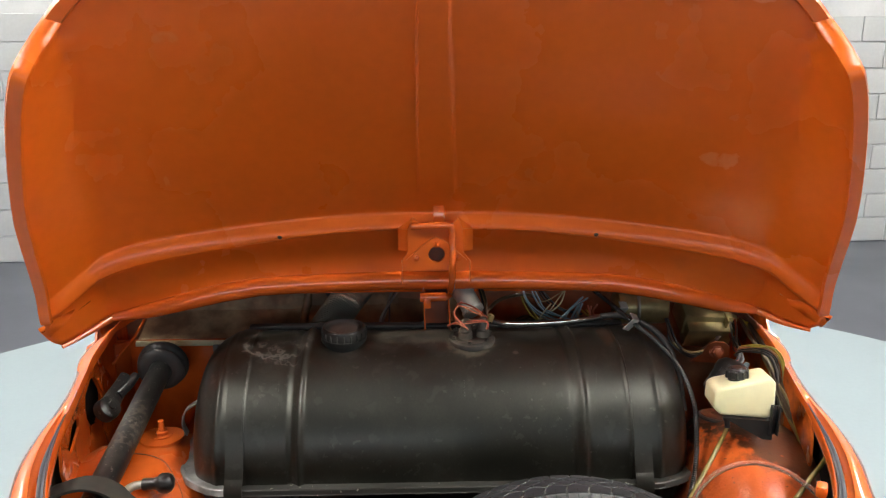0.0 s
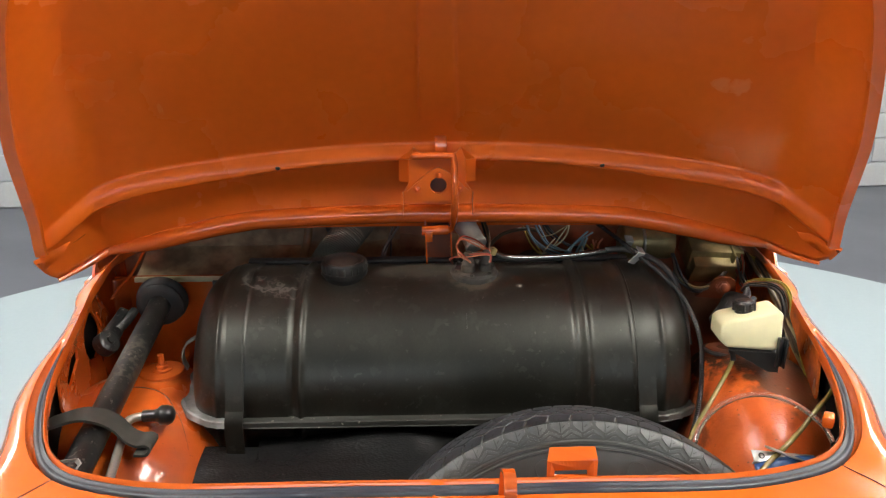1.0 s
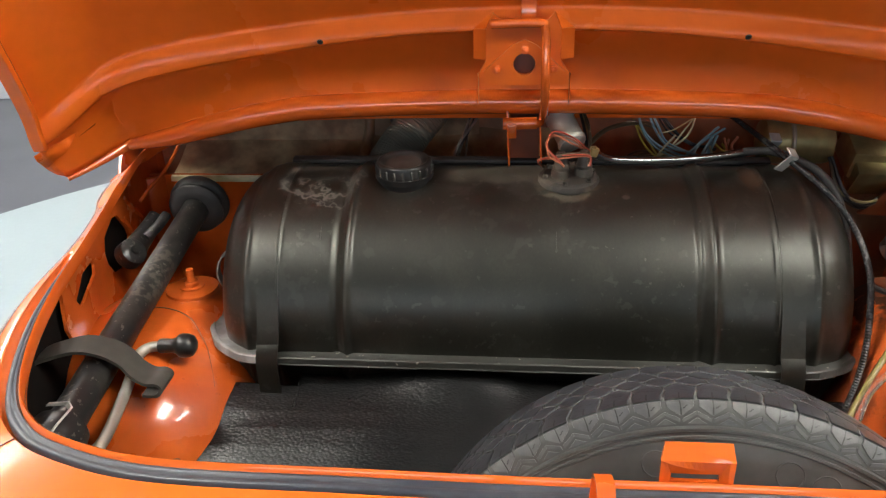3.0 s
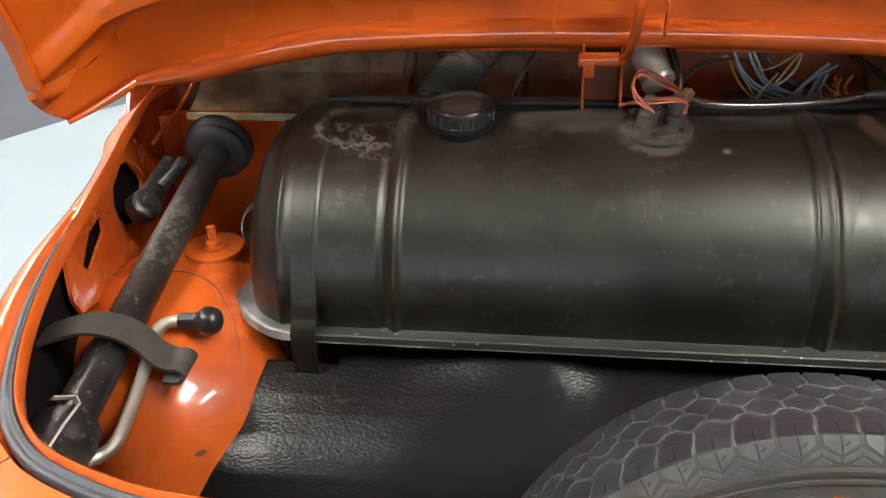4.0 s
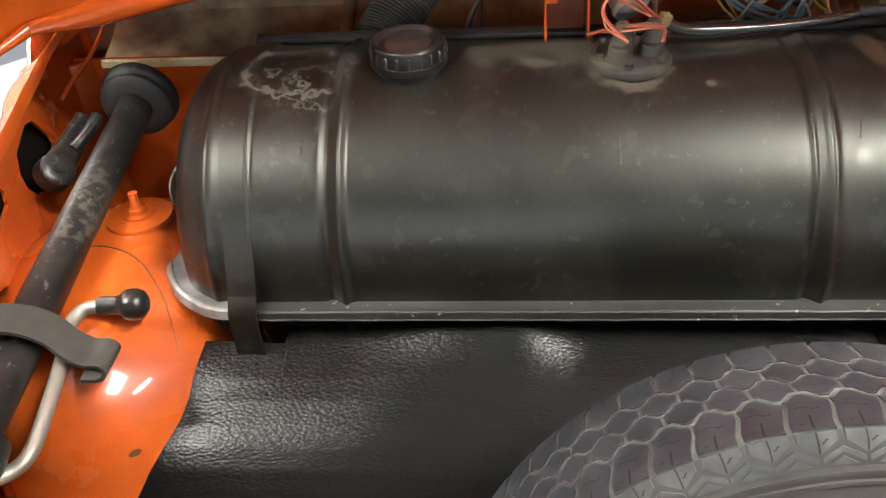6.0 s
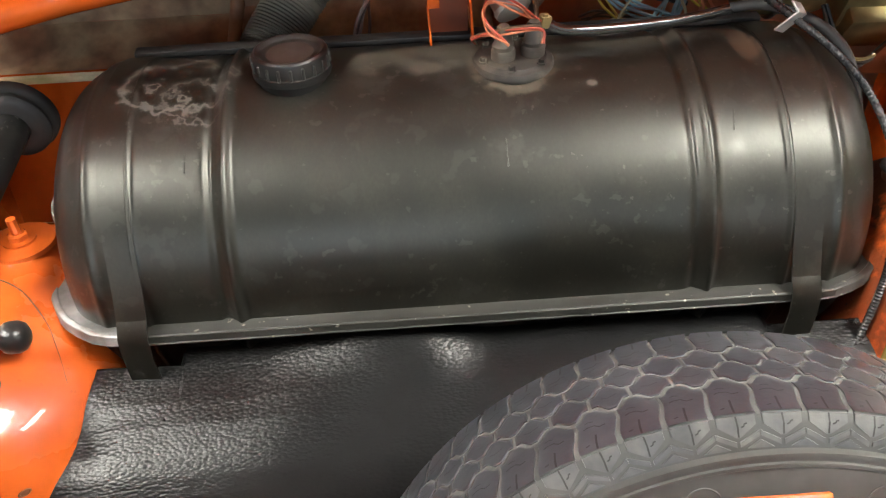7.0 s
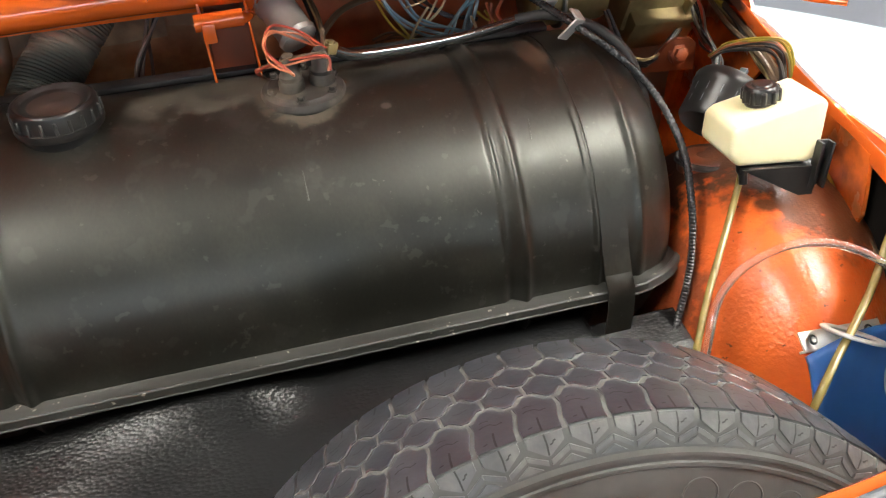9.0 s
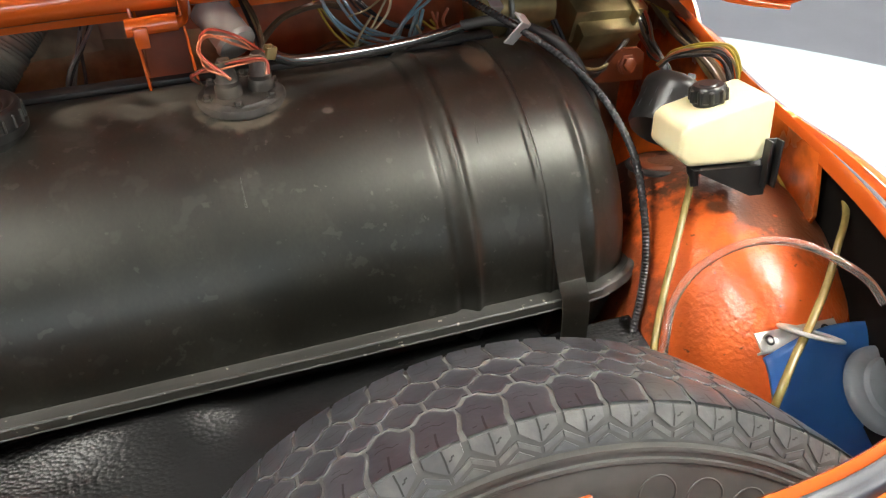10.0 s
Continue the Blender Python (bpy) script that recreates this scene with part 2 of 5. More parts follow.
M_ZINC = mat("pale_zinc", (0.70, 0.70, 0.67), 0.35, 0.4, second=(0.45, 0.44, 0.40), mix=0.7, scale=40, bump=0.05, grain=0.1)
M_BRASS = mat("cadmium_plate", (0.42, 0.34, 0.15), 0.36, 0.45, second=(0.12, 0.085, 0.04), mix=0.8, scale=14, bump=0.05, grain=0.15)
M_BOTTLE = mat("yellowed_plastic", (0.88, 0.83, 0.52), 0.34, second=(0.80, 0.70, 0.38), mix=0.6, scale=24, sharp=(0.5, 0.75), subsurface=0.12, bump=0.03, grain=0.03)
M_PLASTIC = mat("black_plastic", (0.014, 0.014, 0.014), 0.32, second=(0.03, 0.028, 0.026), mix=0.5, scale=20, grain=0.15)
M_CAP = mat("worn_black_plastic", (0.012, 0.012, 0.012), 0.32, second=(0.030, 0.029, 0.026), mix=0.6, scale=40, sharp=(0.45, 0.65), bump=0.06, grain=0.2)
# near-black for the wing cavities: their shade put into the colour
M_VOID = mat("cavity_shade_black", (0.006, 0.005, 0.0045), 0.9, second=(0.010, 0.008, 0.007), mix=0.6, scale=20, spec=0.1)
M_BLUE = mat("blue_vinyl", (0.035, 0.125, 0.36), 0.33, second=(0.025, 0.09, 0.28), mix=0.6, scale=12, bump=0.05, grain=0.05)
M_GREYRUB = mat("grey_cap", (0.16, 0.18, 0.20), 0.45, second=(0.10, 0.11, 0.125), mix=0.5, scale=20)
M_HOSE_Y = mat("yellowed_hose", (0.30, 0.24, 0.08), 0.2, second=(0.15, 0.12, 0.045), mix=0.7, scale=40, coat=0.3)
M_HOSE_C = mat("clear_hose", (0.93, 0.88, 0.80), 0.10, second=(0.86, 0.74, 0.60), mix=0.5, scale=30, transmission=0.92, coat=0.4)
M_DUCT = mat("grey_duct", (0.13, 0.13, 0.105), 0.75, second=(0.08, 0.08, 0.066), mix=0.7, scale=30, bump=0.1, grain=0.15)
M_CREAM = mat("dirty_cream", (0.70, 0.65, 0.42), 0.4, second=(0.34, 0.27, 0.15), mix=0.8, scale=16, grain=0.15)
M_BARE = mat("bare_scuffed_steel", (0.36, 0.37, 0.37), 0.38, 0.45, second=(0.10, 0.098, 0.09), mix=0.8, scale=26, bump=0.06, grain=0.15)
M_ALU = mat("grey_aluminium", (0.50, 0.50, 0.47), 0.33, 0.35, second=(0.32, 0.31, 0.28), mix=0.6, scale=22)
M_BLOCK = mat("white_painted_block", (0.39, 0.40, 0.41), 0.62, second=(0.355, 0.365, 0.375), mix=0.6, scale=4, bump=0.15, bump_scale=60, grain=0.03, random_value=0.03)
M_WALL = mat("white_wall_paint", (0.42, 0.43, 0.44), 0.7, second=(0.56, 0.57, 0.58), mix=0.5, scale=3, bump=0.08, grain=0.03)
M_HALL = mat("grey_hall_paint", (0.40, 0.40, 0.41), 0.7, scale=3, bump=0.08, grain=0.03)
M_FLOOR = mat("grey_floor_coating", (0.056, 0.061, 0.078), 0.36, second=(0.048, 0.052, 0.067), mix=0.7, scale=1.3, bump=0.03, bump_scale=40, grain=0.04)
M_DISC = mat("pale_turntable_coating", (0.215, 0.265, 0.292), 0.32, second=(0.222, 0.273, 0.30), mix=0.6, scale=1.6, bump=0.02, bump_scale=40, grain=0.02)
M_CEIL = mat("ceiling_grey", (0.30, 0.30, 0.30), 0.8, scale=2, grain=0.03)


def wire_mat(name, c):
    return mat(name, c, 0.42, second=[k * 0.55 + 0.02 for k in c], mix=0.6, scale=45, grain=0.1)


W_BLUE = wire_mat("wire_pale_blue", (0.22, 0.36, 0.42))
W_YEL = wire_mat("wire_yellow", (0.50, 0.38, 0.05))
W_BRN = wire_mat("wire_brown", (0.10, 0.065, 0.035))
W_BLK = wire_mat("wire_black", (0.02, 0.02, 0.02))
W_GRY = wire_mat("wire_grey", (0.17, 0.17, 0.16))
W_PNK = wire_mat("wire_salmon", (0.60, 0.20, 0.10))
W_CREAM = wire_mat("wire_cream", (0.50, 0.44, 0.27))
W_RED = wire_mat("wire_red", (0.42, 0.06, 0.03))
W_TAN = wire_mat("wire_tan", (0.36, 0.28, 0.13))

M_LIGHT = bpy.data.materials.new("lamp_diffuser")
M_LIGHT.use_nodes = True
_p = M_LIGHT.node_tree.nodes["Principled BSDF"]
_p.inputs["Base Color"].default_value = (0.9, 0.9, 0.88, 1)
_p.inputs["Emission Color"].default_value = (1.0, 0.965, 0.88, 1)
_p.inputs["Emission Strength"].default_value = LAMP_POWER


# ---- building helpers ----
def V(*a):
    return Vector(a)


def thing(name, loc, label, category, group="", kind=""):
    ob = new(name)
    ob.empty_display_size = 0.05
    ob.location = loc
    return tagged(ob, label, category, group, kind)


def link(name, bm, material, parent=None, label="", smooth=True, angle=40):
    bmesh.ops.recalc_face_normals(bm, faces=bm.faces)
    me = bpy.data.meshes.new(name)
    bm.to_mesh(me)
    bm.free()
    me.materials.append(material)
    if smooth:
        me.shade_smooth()
        me.set_sharp_from_angle(angle=radians(angle))
    ob = new(name, me)
    if parent is not None:
        ob.parent = parent
        if parent.type == "EMPTY":
            ob.matrix_parent_inverse = Matrix.Translation(-parent.location)
    if label:
        ob["label"] = label
    return ob


def part(name, bm, material, parent, label="", **kw):
    return link(name, bm, material, parent, label, **kw)


def solid(name, bm, material, label, category, group="", kind="", **kw):
    return tagged(link(name, bm, material, None, **kw), label, category, group, kind)


def thick(ob, t, offset=-1.0):
    mod = ob.modifiers.new("thickness", "SOLIDIFY")
    mod.thickness, mod.offset = t, offset
    return ob


def join(*bms):
    out = bmesh.new()
    for b in bms:
        me = bpy.data.meshes.new("t")
        b.to_mesh(me)
        b.free()
        out.from_mesh(me)
        bpy.data.meshes.remove(me)
    return out


def grid(rows, loop_u=False, loop_v=False):
    bm = bmesh.new()
    vs = [[bm.verts.new(p) for p in r] for r in rows]
    n, k = len(vs), len(vs[0])
    for i in range(n if loop_v else n - 1):
        for j in range(k if loop_u else k - 1):
            q = (vs[i][j], vs[i][(j + 1) % k], vs[(i + 1) % n][(j + 1) % k], vs[(i + 1) % n][j])
            if len(set(q)) == 4:
                bm.faces.new(q)
    return bm


def curve(pts, n=8, closed=False):
    """Catmull-Rom through the points."""
    P = [Vector(p) for p in pts]
    m = len(P)
    out = []
    for i in range(m if closed else m - 1):
        if closed:
            a, b, c, d = P[i - 1], P[i], P[(i + 1) % m], P[(i + 2) % m]
        else:
            b, c = P[i], P[i + 1]
            a = P[i - 1] if i else b + (b - c)
            d = P[i + 2] if i + 2 < m else c + (c - b)
        for k in range(n):
            t = k / n
            out.append(0.5 * ((2 * b) + (c - a) * t + (2 * a - 5 * b + 4 * c - d) * t * t + (3 * b - a - 3 * c + d) * t ** 3))
    if not closed:
        out.append(P[-1].copy())
    return out


def tube(path, r, seg=10, caps=True, closed=False, flat=1.0, up=None):
    """A round (or flattened) section along a path; r a number or a function of 0..1."""
    P = [Vector(p) for p in path]
    n = len(P)
    rows = []
    ref = Vector(up) if up else None
    prev = None
    for i, p in enumerate(P):
        a = P[i - 1] if (i or closed) else p
        b = P[(i + 1) % n] if (i < n - 1 or closed) else p
        t = (b - a).normalized()
        if ref is not None:
            u = (ref - ref.dot(t) * t).normalized()
        elif prev is None:
            u = t.orthogonal().normalized()
        else:
            u = (prev - prev.dot(t) * t).normalized()
        prev = u
        w = t.cross(u)
        rad = r(i / max(1, n - 1)) if callable(r) else r
        rows.append([p + (math.cos(2 * math.pi * k / seg) * u * flat + math.sin(2 * math.pi * k / seg) * w) * rad for k in range(seg)])
    bm = grid(rows, loop_u=True, loop_v=closed)
    if caps and not closed:
        bm.verts.ensure_lookup_table()
        bm.faces.new([bm.verts[k] for k in range(seg)])
        bm.faces.new([bm.verts[len(bm.verts) - seg + k] for k in range(seg)])
    return bm


def lathe(profile, m=None, seg=32):
    """Profile of (r, z) turned about z, then moved by m."""
    m = m or Matrix()
    rows = []
    for r, z in profile:
        rows.append([m @ V(r * math.cos(2 * math.pi * k / seg), r * math.sin(2 * math.pi * k / seg), z) for k in range(seg)])
    bm = grid(rows, loop_u=True)
    bmesh.ops.remove_doubles(bm, verts=bm.verts, dist=1e-6)
    return bm


def box(sx, sy, sz, m=None, bevel=0.0, seg=2):
    bm = bmesh.new()
    bmesh.ops.create_cube(bm, size=1)
    bmesh.ops.scale(bm, vec=(sx, sy, sz), verts=bm.verts)
    if bevel:
        bmesh.ops.bevel(bm, geom=bm.edges[:], offset=bevel, segments=seg, profile=0.5, affect="EDGES")
    if m is not None:
        bmesh.ops.transform(bm, matrix=m, verts=bm.verts)
    return bm


def band(path, across, width, thickness):
    """A flat band along a path; across: the direction of its width."""
    A = Vector(across).normalized()
    P = [Vector(p) for p in path]
    rows = []
    for i, p in enumerate(P):
        t = (P[min(i + 1, len(P) - 1)] - P[max(i - 1, 0)]).normalized()
        nrm = t.cross(A).normalized()
        a, b = A * width / 2, nrm * thickness / 2
        rows.append([p - a - b, p + a - b, p + a + b, p - a + b])
    bm = grid(rows, loop_u=True)
    bm.verts.ensure_lookup_table()
    bm.faces.new([bm.verts[k] for k in range(4)])
    bm.faces.new([bm.verts[len(bm.verts) - 4 + k] for k in range(4)])
    return bm


def sheet(outline, holes, to3d, step=0.0):
    """A flat sheet with holes, tessellated in 2D and carried to 3D."""
    loops = [[V(a, b, 0) for a, b in l] for l in (outline, *holes)]
    flat = [p for l in loops for p in l]
    bm = bmesh.new()
    vs = [bm.verts.new(p) for p in flat]
    for tri in geometry.tessellate_polygon(loops):
        try:
            bm.faces.new([vs[k] for k in tri])
        except ValueError:
            pass
    if step:
        lo, hi = min(p.x for p in flat), max(p.x for p in flat)
        for k in range(1, int((hi - lo) / step) + 1):
            bmesh.ops.bisect_plane(bm, geom=bm.verts[:] + bm.edges[:] + bm.faces[:], plane_co=(lo + k * step, 0, 0), plane_no=(1, 0, 0))
    for v in bm.verts:
        v.co = to3d(v.co.x, v.co.y)
    return bm


def smoothstep(a, b, x):
    t = max(0.0, min(1.0, (x - a) / (b - a)))
    return t * t * (3 - 2 * t)


def table(x, rows):
    for (a, p), (b, q) in zip(rows, rows[1:]):
        if x <= b:
            return p + (q - p) * max(0.0, (x - a) / (b - a))
    return rows[-1][1]


def bolt(m, r=0.006, h=0.005, shank=0.0):
    return join(lathe([(0.0, 0), (r * 1.5, 0), (r * 1.5, h * 0.25), (r, h * 0.3), (r, h), (r * 0.8, h * 1.15), (0.0, h * 1.15)], m, 6),
                lathe([(0.0, h), (r * 0.5, h), (r * 0.5, h + shank), (0.0, h + shank + 0.001)], m, 8))

# ---- the showroom ----
YB = 5.17          # back wall at x = 0
SK = 0.066         # its skew


def slab(name, x0, x1, y0, y1, z0, z1, material, label, category):
    return solid(name, box(x1 - x0, y1 - y0, z1 - z0, pose((x0 + x1) / 2, (y0 + y1) / 2, (z0 + z1) / 2)), material, label, category, kind="structure", smooth=False)


slab("floor", -7, 7, -5, 7, -0.2, 0.0, M_FLOOR, "dark blue-grey coated showroom floor", "floor")
solid("turntable", lathe([(0.0, -0.05), (2.53, -0.05), (2.55, 0.003), (2.545, 0.012), (2.53, 0.014), (0.0, 0.014)], pose(0.1, 1.75, 0), 160), M_DISC,
      "pale blue round turntable platform under the car", "turntable", kind="structure")
# south wall with a wide shop window in it
solid("wall_south", join(box(14.4, 0.2, 0.7, pose(0, -5.1, 0.35)), box(14.4, 0.2, 0.8, pose(0, -5.1, 3.0)), box(4.2, 0.2, 1.9, pose(-5.1, -5.1, 1.65)), box(4.2, 0.2, 1.9, pose(5.1, -5.1, 1.65))), M_HALL,
      "plain grey showroom wall with a wide window", "wall", kind="structure", smooth=False)
win = thing("window_1", (0, -5.1, 0.7), "wide daylit shop window in a grey frame", "window", kind="structure")
for x in (-2.97, -1.0, 1.0, 2.97):
    part("mullion", box(0.06, 0.08, 1.9, pose(x, -5.1, 1.65), 0.006), M_ALU, win)
for z in (0.73, 2.57):
    part("rail", box(6.0, 0.08, 0.06, pose(0, -5.1, z), 0.006), M_ALU, win)
sky_lamp = bpy.data.lights.new("window_daylight", "AREA")
sky_lamp.shape, sky_lamp.size, sky_lamp.size_y = "RECTANGLE", 5.9, 0.8
sky_lamp.energy, sky_lamp.color = WINDOW_POWER, (0.78, 0.89, 1.0)
lamp_ob = new("window_daylight", sky_lamp)
lamp_ob.matrix_world = look((0, -5.18, 2.0), (0, 0, 1.6))
slab("wall_west", -7.2, -7.0, -5.0, 7, 0.0, 3.4, M_HALL, "plain grey showroom wall", "wall")
slab("wall_east", 7.0, 7.2, -5.0, 7, 0.0, 3.4, M_HALL, "plain grey showroom wall", "wall")
slab("ceiling", -7.2, 7.2, -5.2, 7.2, 3.4, 3.5, M_CEIL, "plain grey showroom ceiling", "ceiling")
wall_n = solid("wall_north", box(14.4, 0.2, 3.4, pose(0, YB + 0.1 + 0.012, 1.7, 0, 0, math.degrees(math.atan(SK)))), M_WALL,
               "white painted block wall with recessed joints", "wall", kind="structure", smooth=False)

# ceiling lights: long tubes in open housings
light = thing("ceiling_light", (0, 0, 3.3), "wide white fluorescent ceiling panel light", "ceiling light", "ceiling lights")
part("housing", box(0.48, 1.5, 0.05, pose(0, 0, 3.345), 0.008), M_CEIL, light)
part("diffuser", box(0.42, 1.44, 0.03, pose(0, 0, 3.30), 0.01), M_LIGHT, light, "glowing white diffuser")
spots = [(x, y) for y in (0.3, 2.65, 4.3) for x in (-4.2, -1.35, 1.35, 4.2)]
spots[0:3] = [(-1.75, 0.1), (1.60, 0.1), (2.15, 0.1)]
light.location = (spots[0][0], spots[0][1], 3.3)
for x, y in spots[1:]:
    copy_thing(light, Matrix.Translation((x, y, 3.3)))
# extra narrow panel, no known lamp: added to balance the light on the lid
copy_thing(light, Matrix.Translation((-2.45, 0.1, 3.3)) @ Matrix.Diagonal((0.6, 1, 1, 1)))

# ---- the car ----
XC = -0.008
car = thing("car", (XC, 1.3, 0.0), "orange small car with its front lid raised", "car")

# inner edge of the luggage opening, left half from the front to the rear, then mirrored
HALF = [(0.0, 0.857, 0.757), (0.13, 0.858, 0.757), (0.285, 0.866, 0.752), (0.375, 0.893, 0.746), (0.426, 0.925, 0.742), (0.462, 0.970, 0.744),
        (0.497, 1.050, 0.748), (0.527, 1.150, 0.752), (0.548, 1.250, 0.757), (0.566, 1.340, 0.763), (0.573, 1.390, 0.772), (0.556, 1.420, 0.800),
        (0.525, 1.428, 0.828), (0.475, 1.424, 0.853), (0.395, 1.415, 0.868), (0.235, 1.408, 0.877), (0.0, 1.405, 0.879)]
LOOP = [V(XC - x, y, z) for x, y, z in HALF] + [V(XC + x, y, z) for x, y, z in HALF[-2:0:-1]]
RIM = curve(LOOP, 8, True)
NR = len(RIM)
OUT = []
for i, p in enumerate(RIM):
    t = RIM[(i + 1) % NR] - RIM[i - 1]
    OUT.append(V(-t.y, t.x, 0).normalized() * -1)
if OUT[0].y > 0:
    OUT = [-o for o in OUT]

SIDE = [(0.0, -0.016), (0.0, 0.0), (0.002, 0.0015), (0.004, -0.001), (0.005, -0.012), (0.012, -0.014), (0.020, -0.012), (0.023, -0.003), (0.032, -0.003), (0.044, -0.012),
        (0.055, -0.040), (0.063, -0.11), (0.068, -0.26), (0.07, -0.50)]
FRONT = [(0.0, -0.028), (0.0, 0.0), (0.002, 0.0015), (0.004, -0.001), (0.006, -0.014), (0.012, -0.016), (0.0185, -0.014), (0.0205, -0.006), (0.070, -0.010), (0.12, -0.024),
         (0.17, -0.055), (0.215, -0.12), (0.235, -0.24), (0.24, -0.50)]
REAR = [(0.030, 0.002), (0.010, 0.0), (0.002, 0.0), (0.0, 0.002), (0.0005, 0.0085), (0.002, 0.0115), (0.006, 0.0130), (0.012, 0.0130), (0.018, 0.0125), (0.024, 0.012),
        (0.030, 0.011), (0.036, 0.009), (0.040, 0.004), (0.044, -0.020)]


def weights(i):
    p, o = RIM[i], OUT[i]
    rear = smoothstep(0.785, 0.86, p.z)
    front = smoothstep(0.35, 0.85, -o.y) * (1 - rear)
    return front, rear


rows = []
for i in range(NR):
    wf, wr = weights(i)
    flat = smoothstep(1.13, 1.29, RIM[i].y)
    slim = 1 - 0.55 * smoothstep(1.06, 1.32, RIM[i].y) + 0.30 * smoothstep(1.36, 1.41, RIM[i].y)
    rows.append([RIM[i] + OUT[i] * (a * slim * (1 - wf - wr) + b * wf + c * wr) + V(0, 0, az * (1 - wf - wr) + bz * wf + cz * wr)
                 for (a, az), (b, bz), (c, cz) in zip([(a, az + ((-0.001 - 0.27 * (a - 0.004) - az) * flat if 0.0045 < a < 0.04 else 0.0)) for a, az in SIDE], FRONT, REAR)])
    # the skirt stops short behind the rear corners
    cut = smoothstep(0.15, 0.6, OUT[i].y)
    for k in range(10, 14):
        p = rows[-1][k]
        p.z = p.z + (max(p.z, RIM[i].z - 0.02) - p.z) * cut
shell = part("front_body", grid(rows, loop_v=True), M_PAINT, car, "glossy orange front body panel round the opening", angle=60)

# joints between nose and wings
for side in (-1, 1):
    k = min(range(NR), key=lambda i: abs(RIM[i].y - 0.915) + (0 if (RIM[i].x - XC) * side > 0 else 9) + (9 if RIM[i].y > 1.2 else 0))
    part("body_joint", tube([p + V(0, 0, 0.0002) for p in curve(rows[k][7:13], 4)], 0.0007, 6), M_GRIME_SHADE, car, "dark joint line between nose and wing")

# rubber seal along the front and the sides
ids = [i for i in range(NR) if RIM[i].y < 1.225]
ids = [i for i in ids if i > NR // 2] + [i for i in ids if i < NR // 2]
sec = [(0.005, -0.012), (0.0055, -0.005), (0.007, -0.0025), (0.010, -0.0030), (0.0125, -0.0050), (0.015, -0.0042), (0.020, -0.0040), (0.0222, -0.0055), (0.0225, -0.012)]
part("rubber_seal", grid([[RIM[i] + OUT[i] * (0.004 + (a - 0.004) * (1 - 0.3 * smoothstep(1.06, 1.225, RIM[i].y)) * (0.55 + 0.18 * weights(i)[0]) * (1 - 0.5 * smoothstep(1.08, 1.225, RIM[i].y))) + V(0, 0, b) for a, b in sec] for i in ids]), M_SEAL, car, "grey-black rubber lid seal", angle=80)


def half_width(y):
    return table(y, [(0.85, 0.32), (0.893, 0.375), (0.925, 0.426), (0.970, 0.462), (1.05, 0.497), (1.15, 0.527), (1.25, 0.548), (1.34, 0.566), (1.39, 0.573), (1.45, 0.585), (1.7, 0.60)])


# side walls of the bay with their cut-outs
ring = [(y, table(y, [(0.9, 0.742), (1.05, 0.745), (1.34, 0.755), (1.39, 0.758), (1.43, 0.776), (1.47, 0.815), (1.52, 0.86), (1.62, 0.87)]) - 0.004)
                           for y in [1.165] + [1.19 + 0.03 * k for k in range(15)]]
ring += [(1.62, 0.40), (1.30, 0.40), (1.24, 0.60), (1.20, 0.655), (1.160, 0.668), (1.152, 0.688), (1.156, 0.71)]
holes_l = [[(1.387, 0.736), (1.418, 0.702), (1.422, 0.690), (1.400, 0.671), (1.370, 0.662), (1.337, 0.671), (1.322, 0.690), (1.319, 0.708), (1.329, 0.727), (1.368, 0.740)],
           [(1.270, 0.722), (1.275, 0.714), (1.271, 0.702), (1.215, 0.690), (1.203, 0.692), (1.195, 0.704), (1.232, 0.722)]]


def wall_at(side):
    return lambda y, z: V(XC + side * (half_width(y) + 0.004 - 0.10 * smoothstep(0.70, 0.45, z) * 0.3), y, z)


wing = part("inner_wing", sheet(ring, holes_l, wall_at(-1), 0.03), M_BAY, car, "orange inner wing with cut-outs", smooth=False)
thick(wing, 0.004, 1.0)
# right wing: dark blotches stand for dirt and for the bottle's shadow
wing = part("inner_wing", sheet(ring, [holes_l[0]], wall_at(1), 0.03), M_BAY_DIRTY, car, "grimy orange inner wing, shade mixed into its dark blotches", smooth=False)
thick(wing, 0.004, 1.0)

# added near-black sheets behind the inner wings, painted as dark as the shade there
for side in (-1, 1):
    part("wing_cavity", grid([[V(XC + side * (half_width(y) + 0.017), y, z) for y in (0.93, 0.97, 1.01, 1.05, 1.09, 1.13, 1.17, 1.25, 1.33, 1.41, 1.50)] for z in (0.56, 0.62, 0.66, 0.70, 0.738)]), M_VOID, car, "near-black sheet standing in for the shade behind the inner wing")
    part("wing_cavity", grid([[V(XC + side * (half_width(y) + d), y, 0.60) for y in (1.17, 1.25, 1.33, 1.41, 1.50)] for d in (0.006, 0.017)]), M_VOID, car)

# pressed ribs in the left inner wing
for y0, z0, y1, z1, r in ((1.432, 0.742, 1.482, 0.694, 0.0045), (1.412, 0.722, 1.436, 0.690, 0.0035)):
    rib = [wall_at(-1)(y0 + (y1 - y0) * k / 6, z0 + (z1 - z0) * k / 6) for k in range(7)]
    part("pressed_rib", tube(rib, lambda q, r=r: r * (0.25 + 0.75 * math.sin(math.pi * (0.05 + 0.9 * q)) ** 0.5), 12), M_BAY, car)

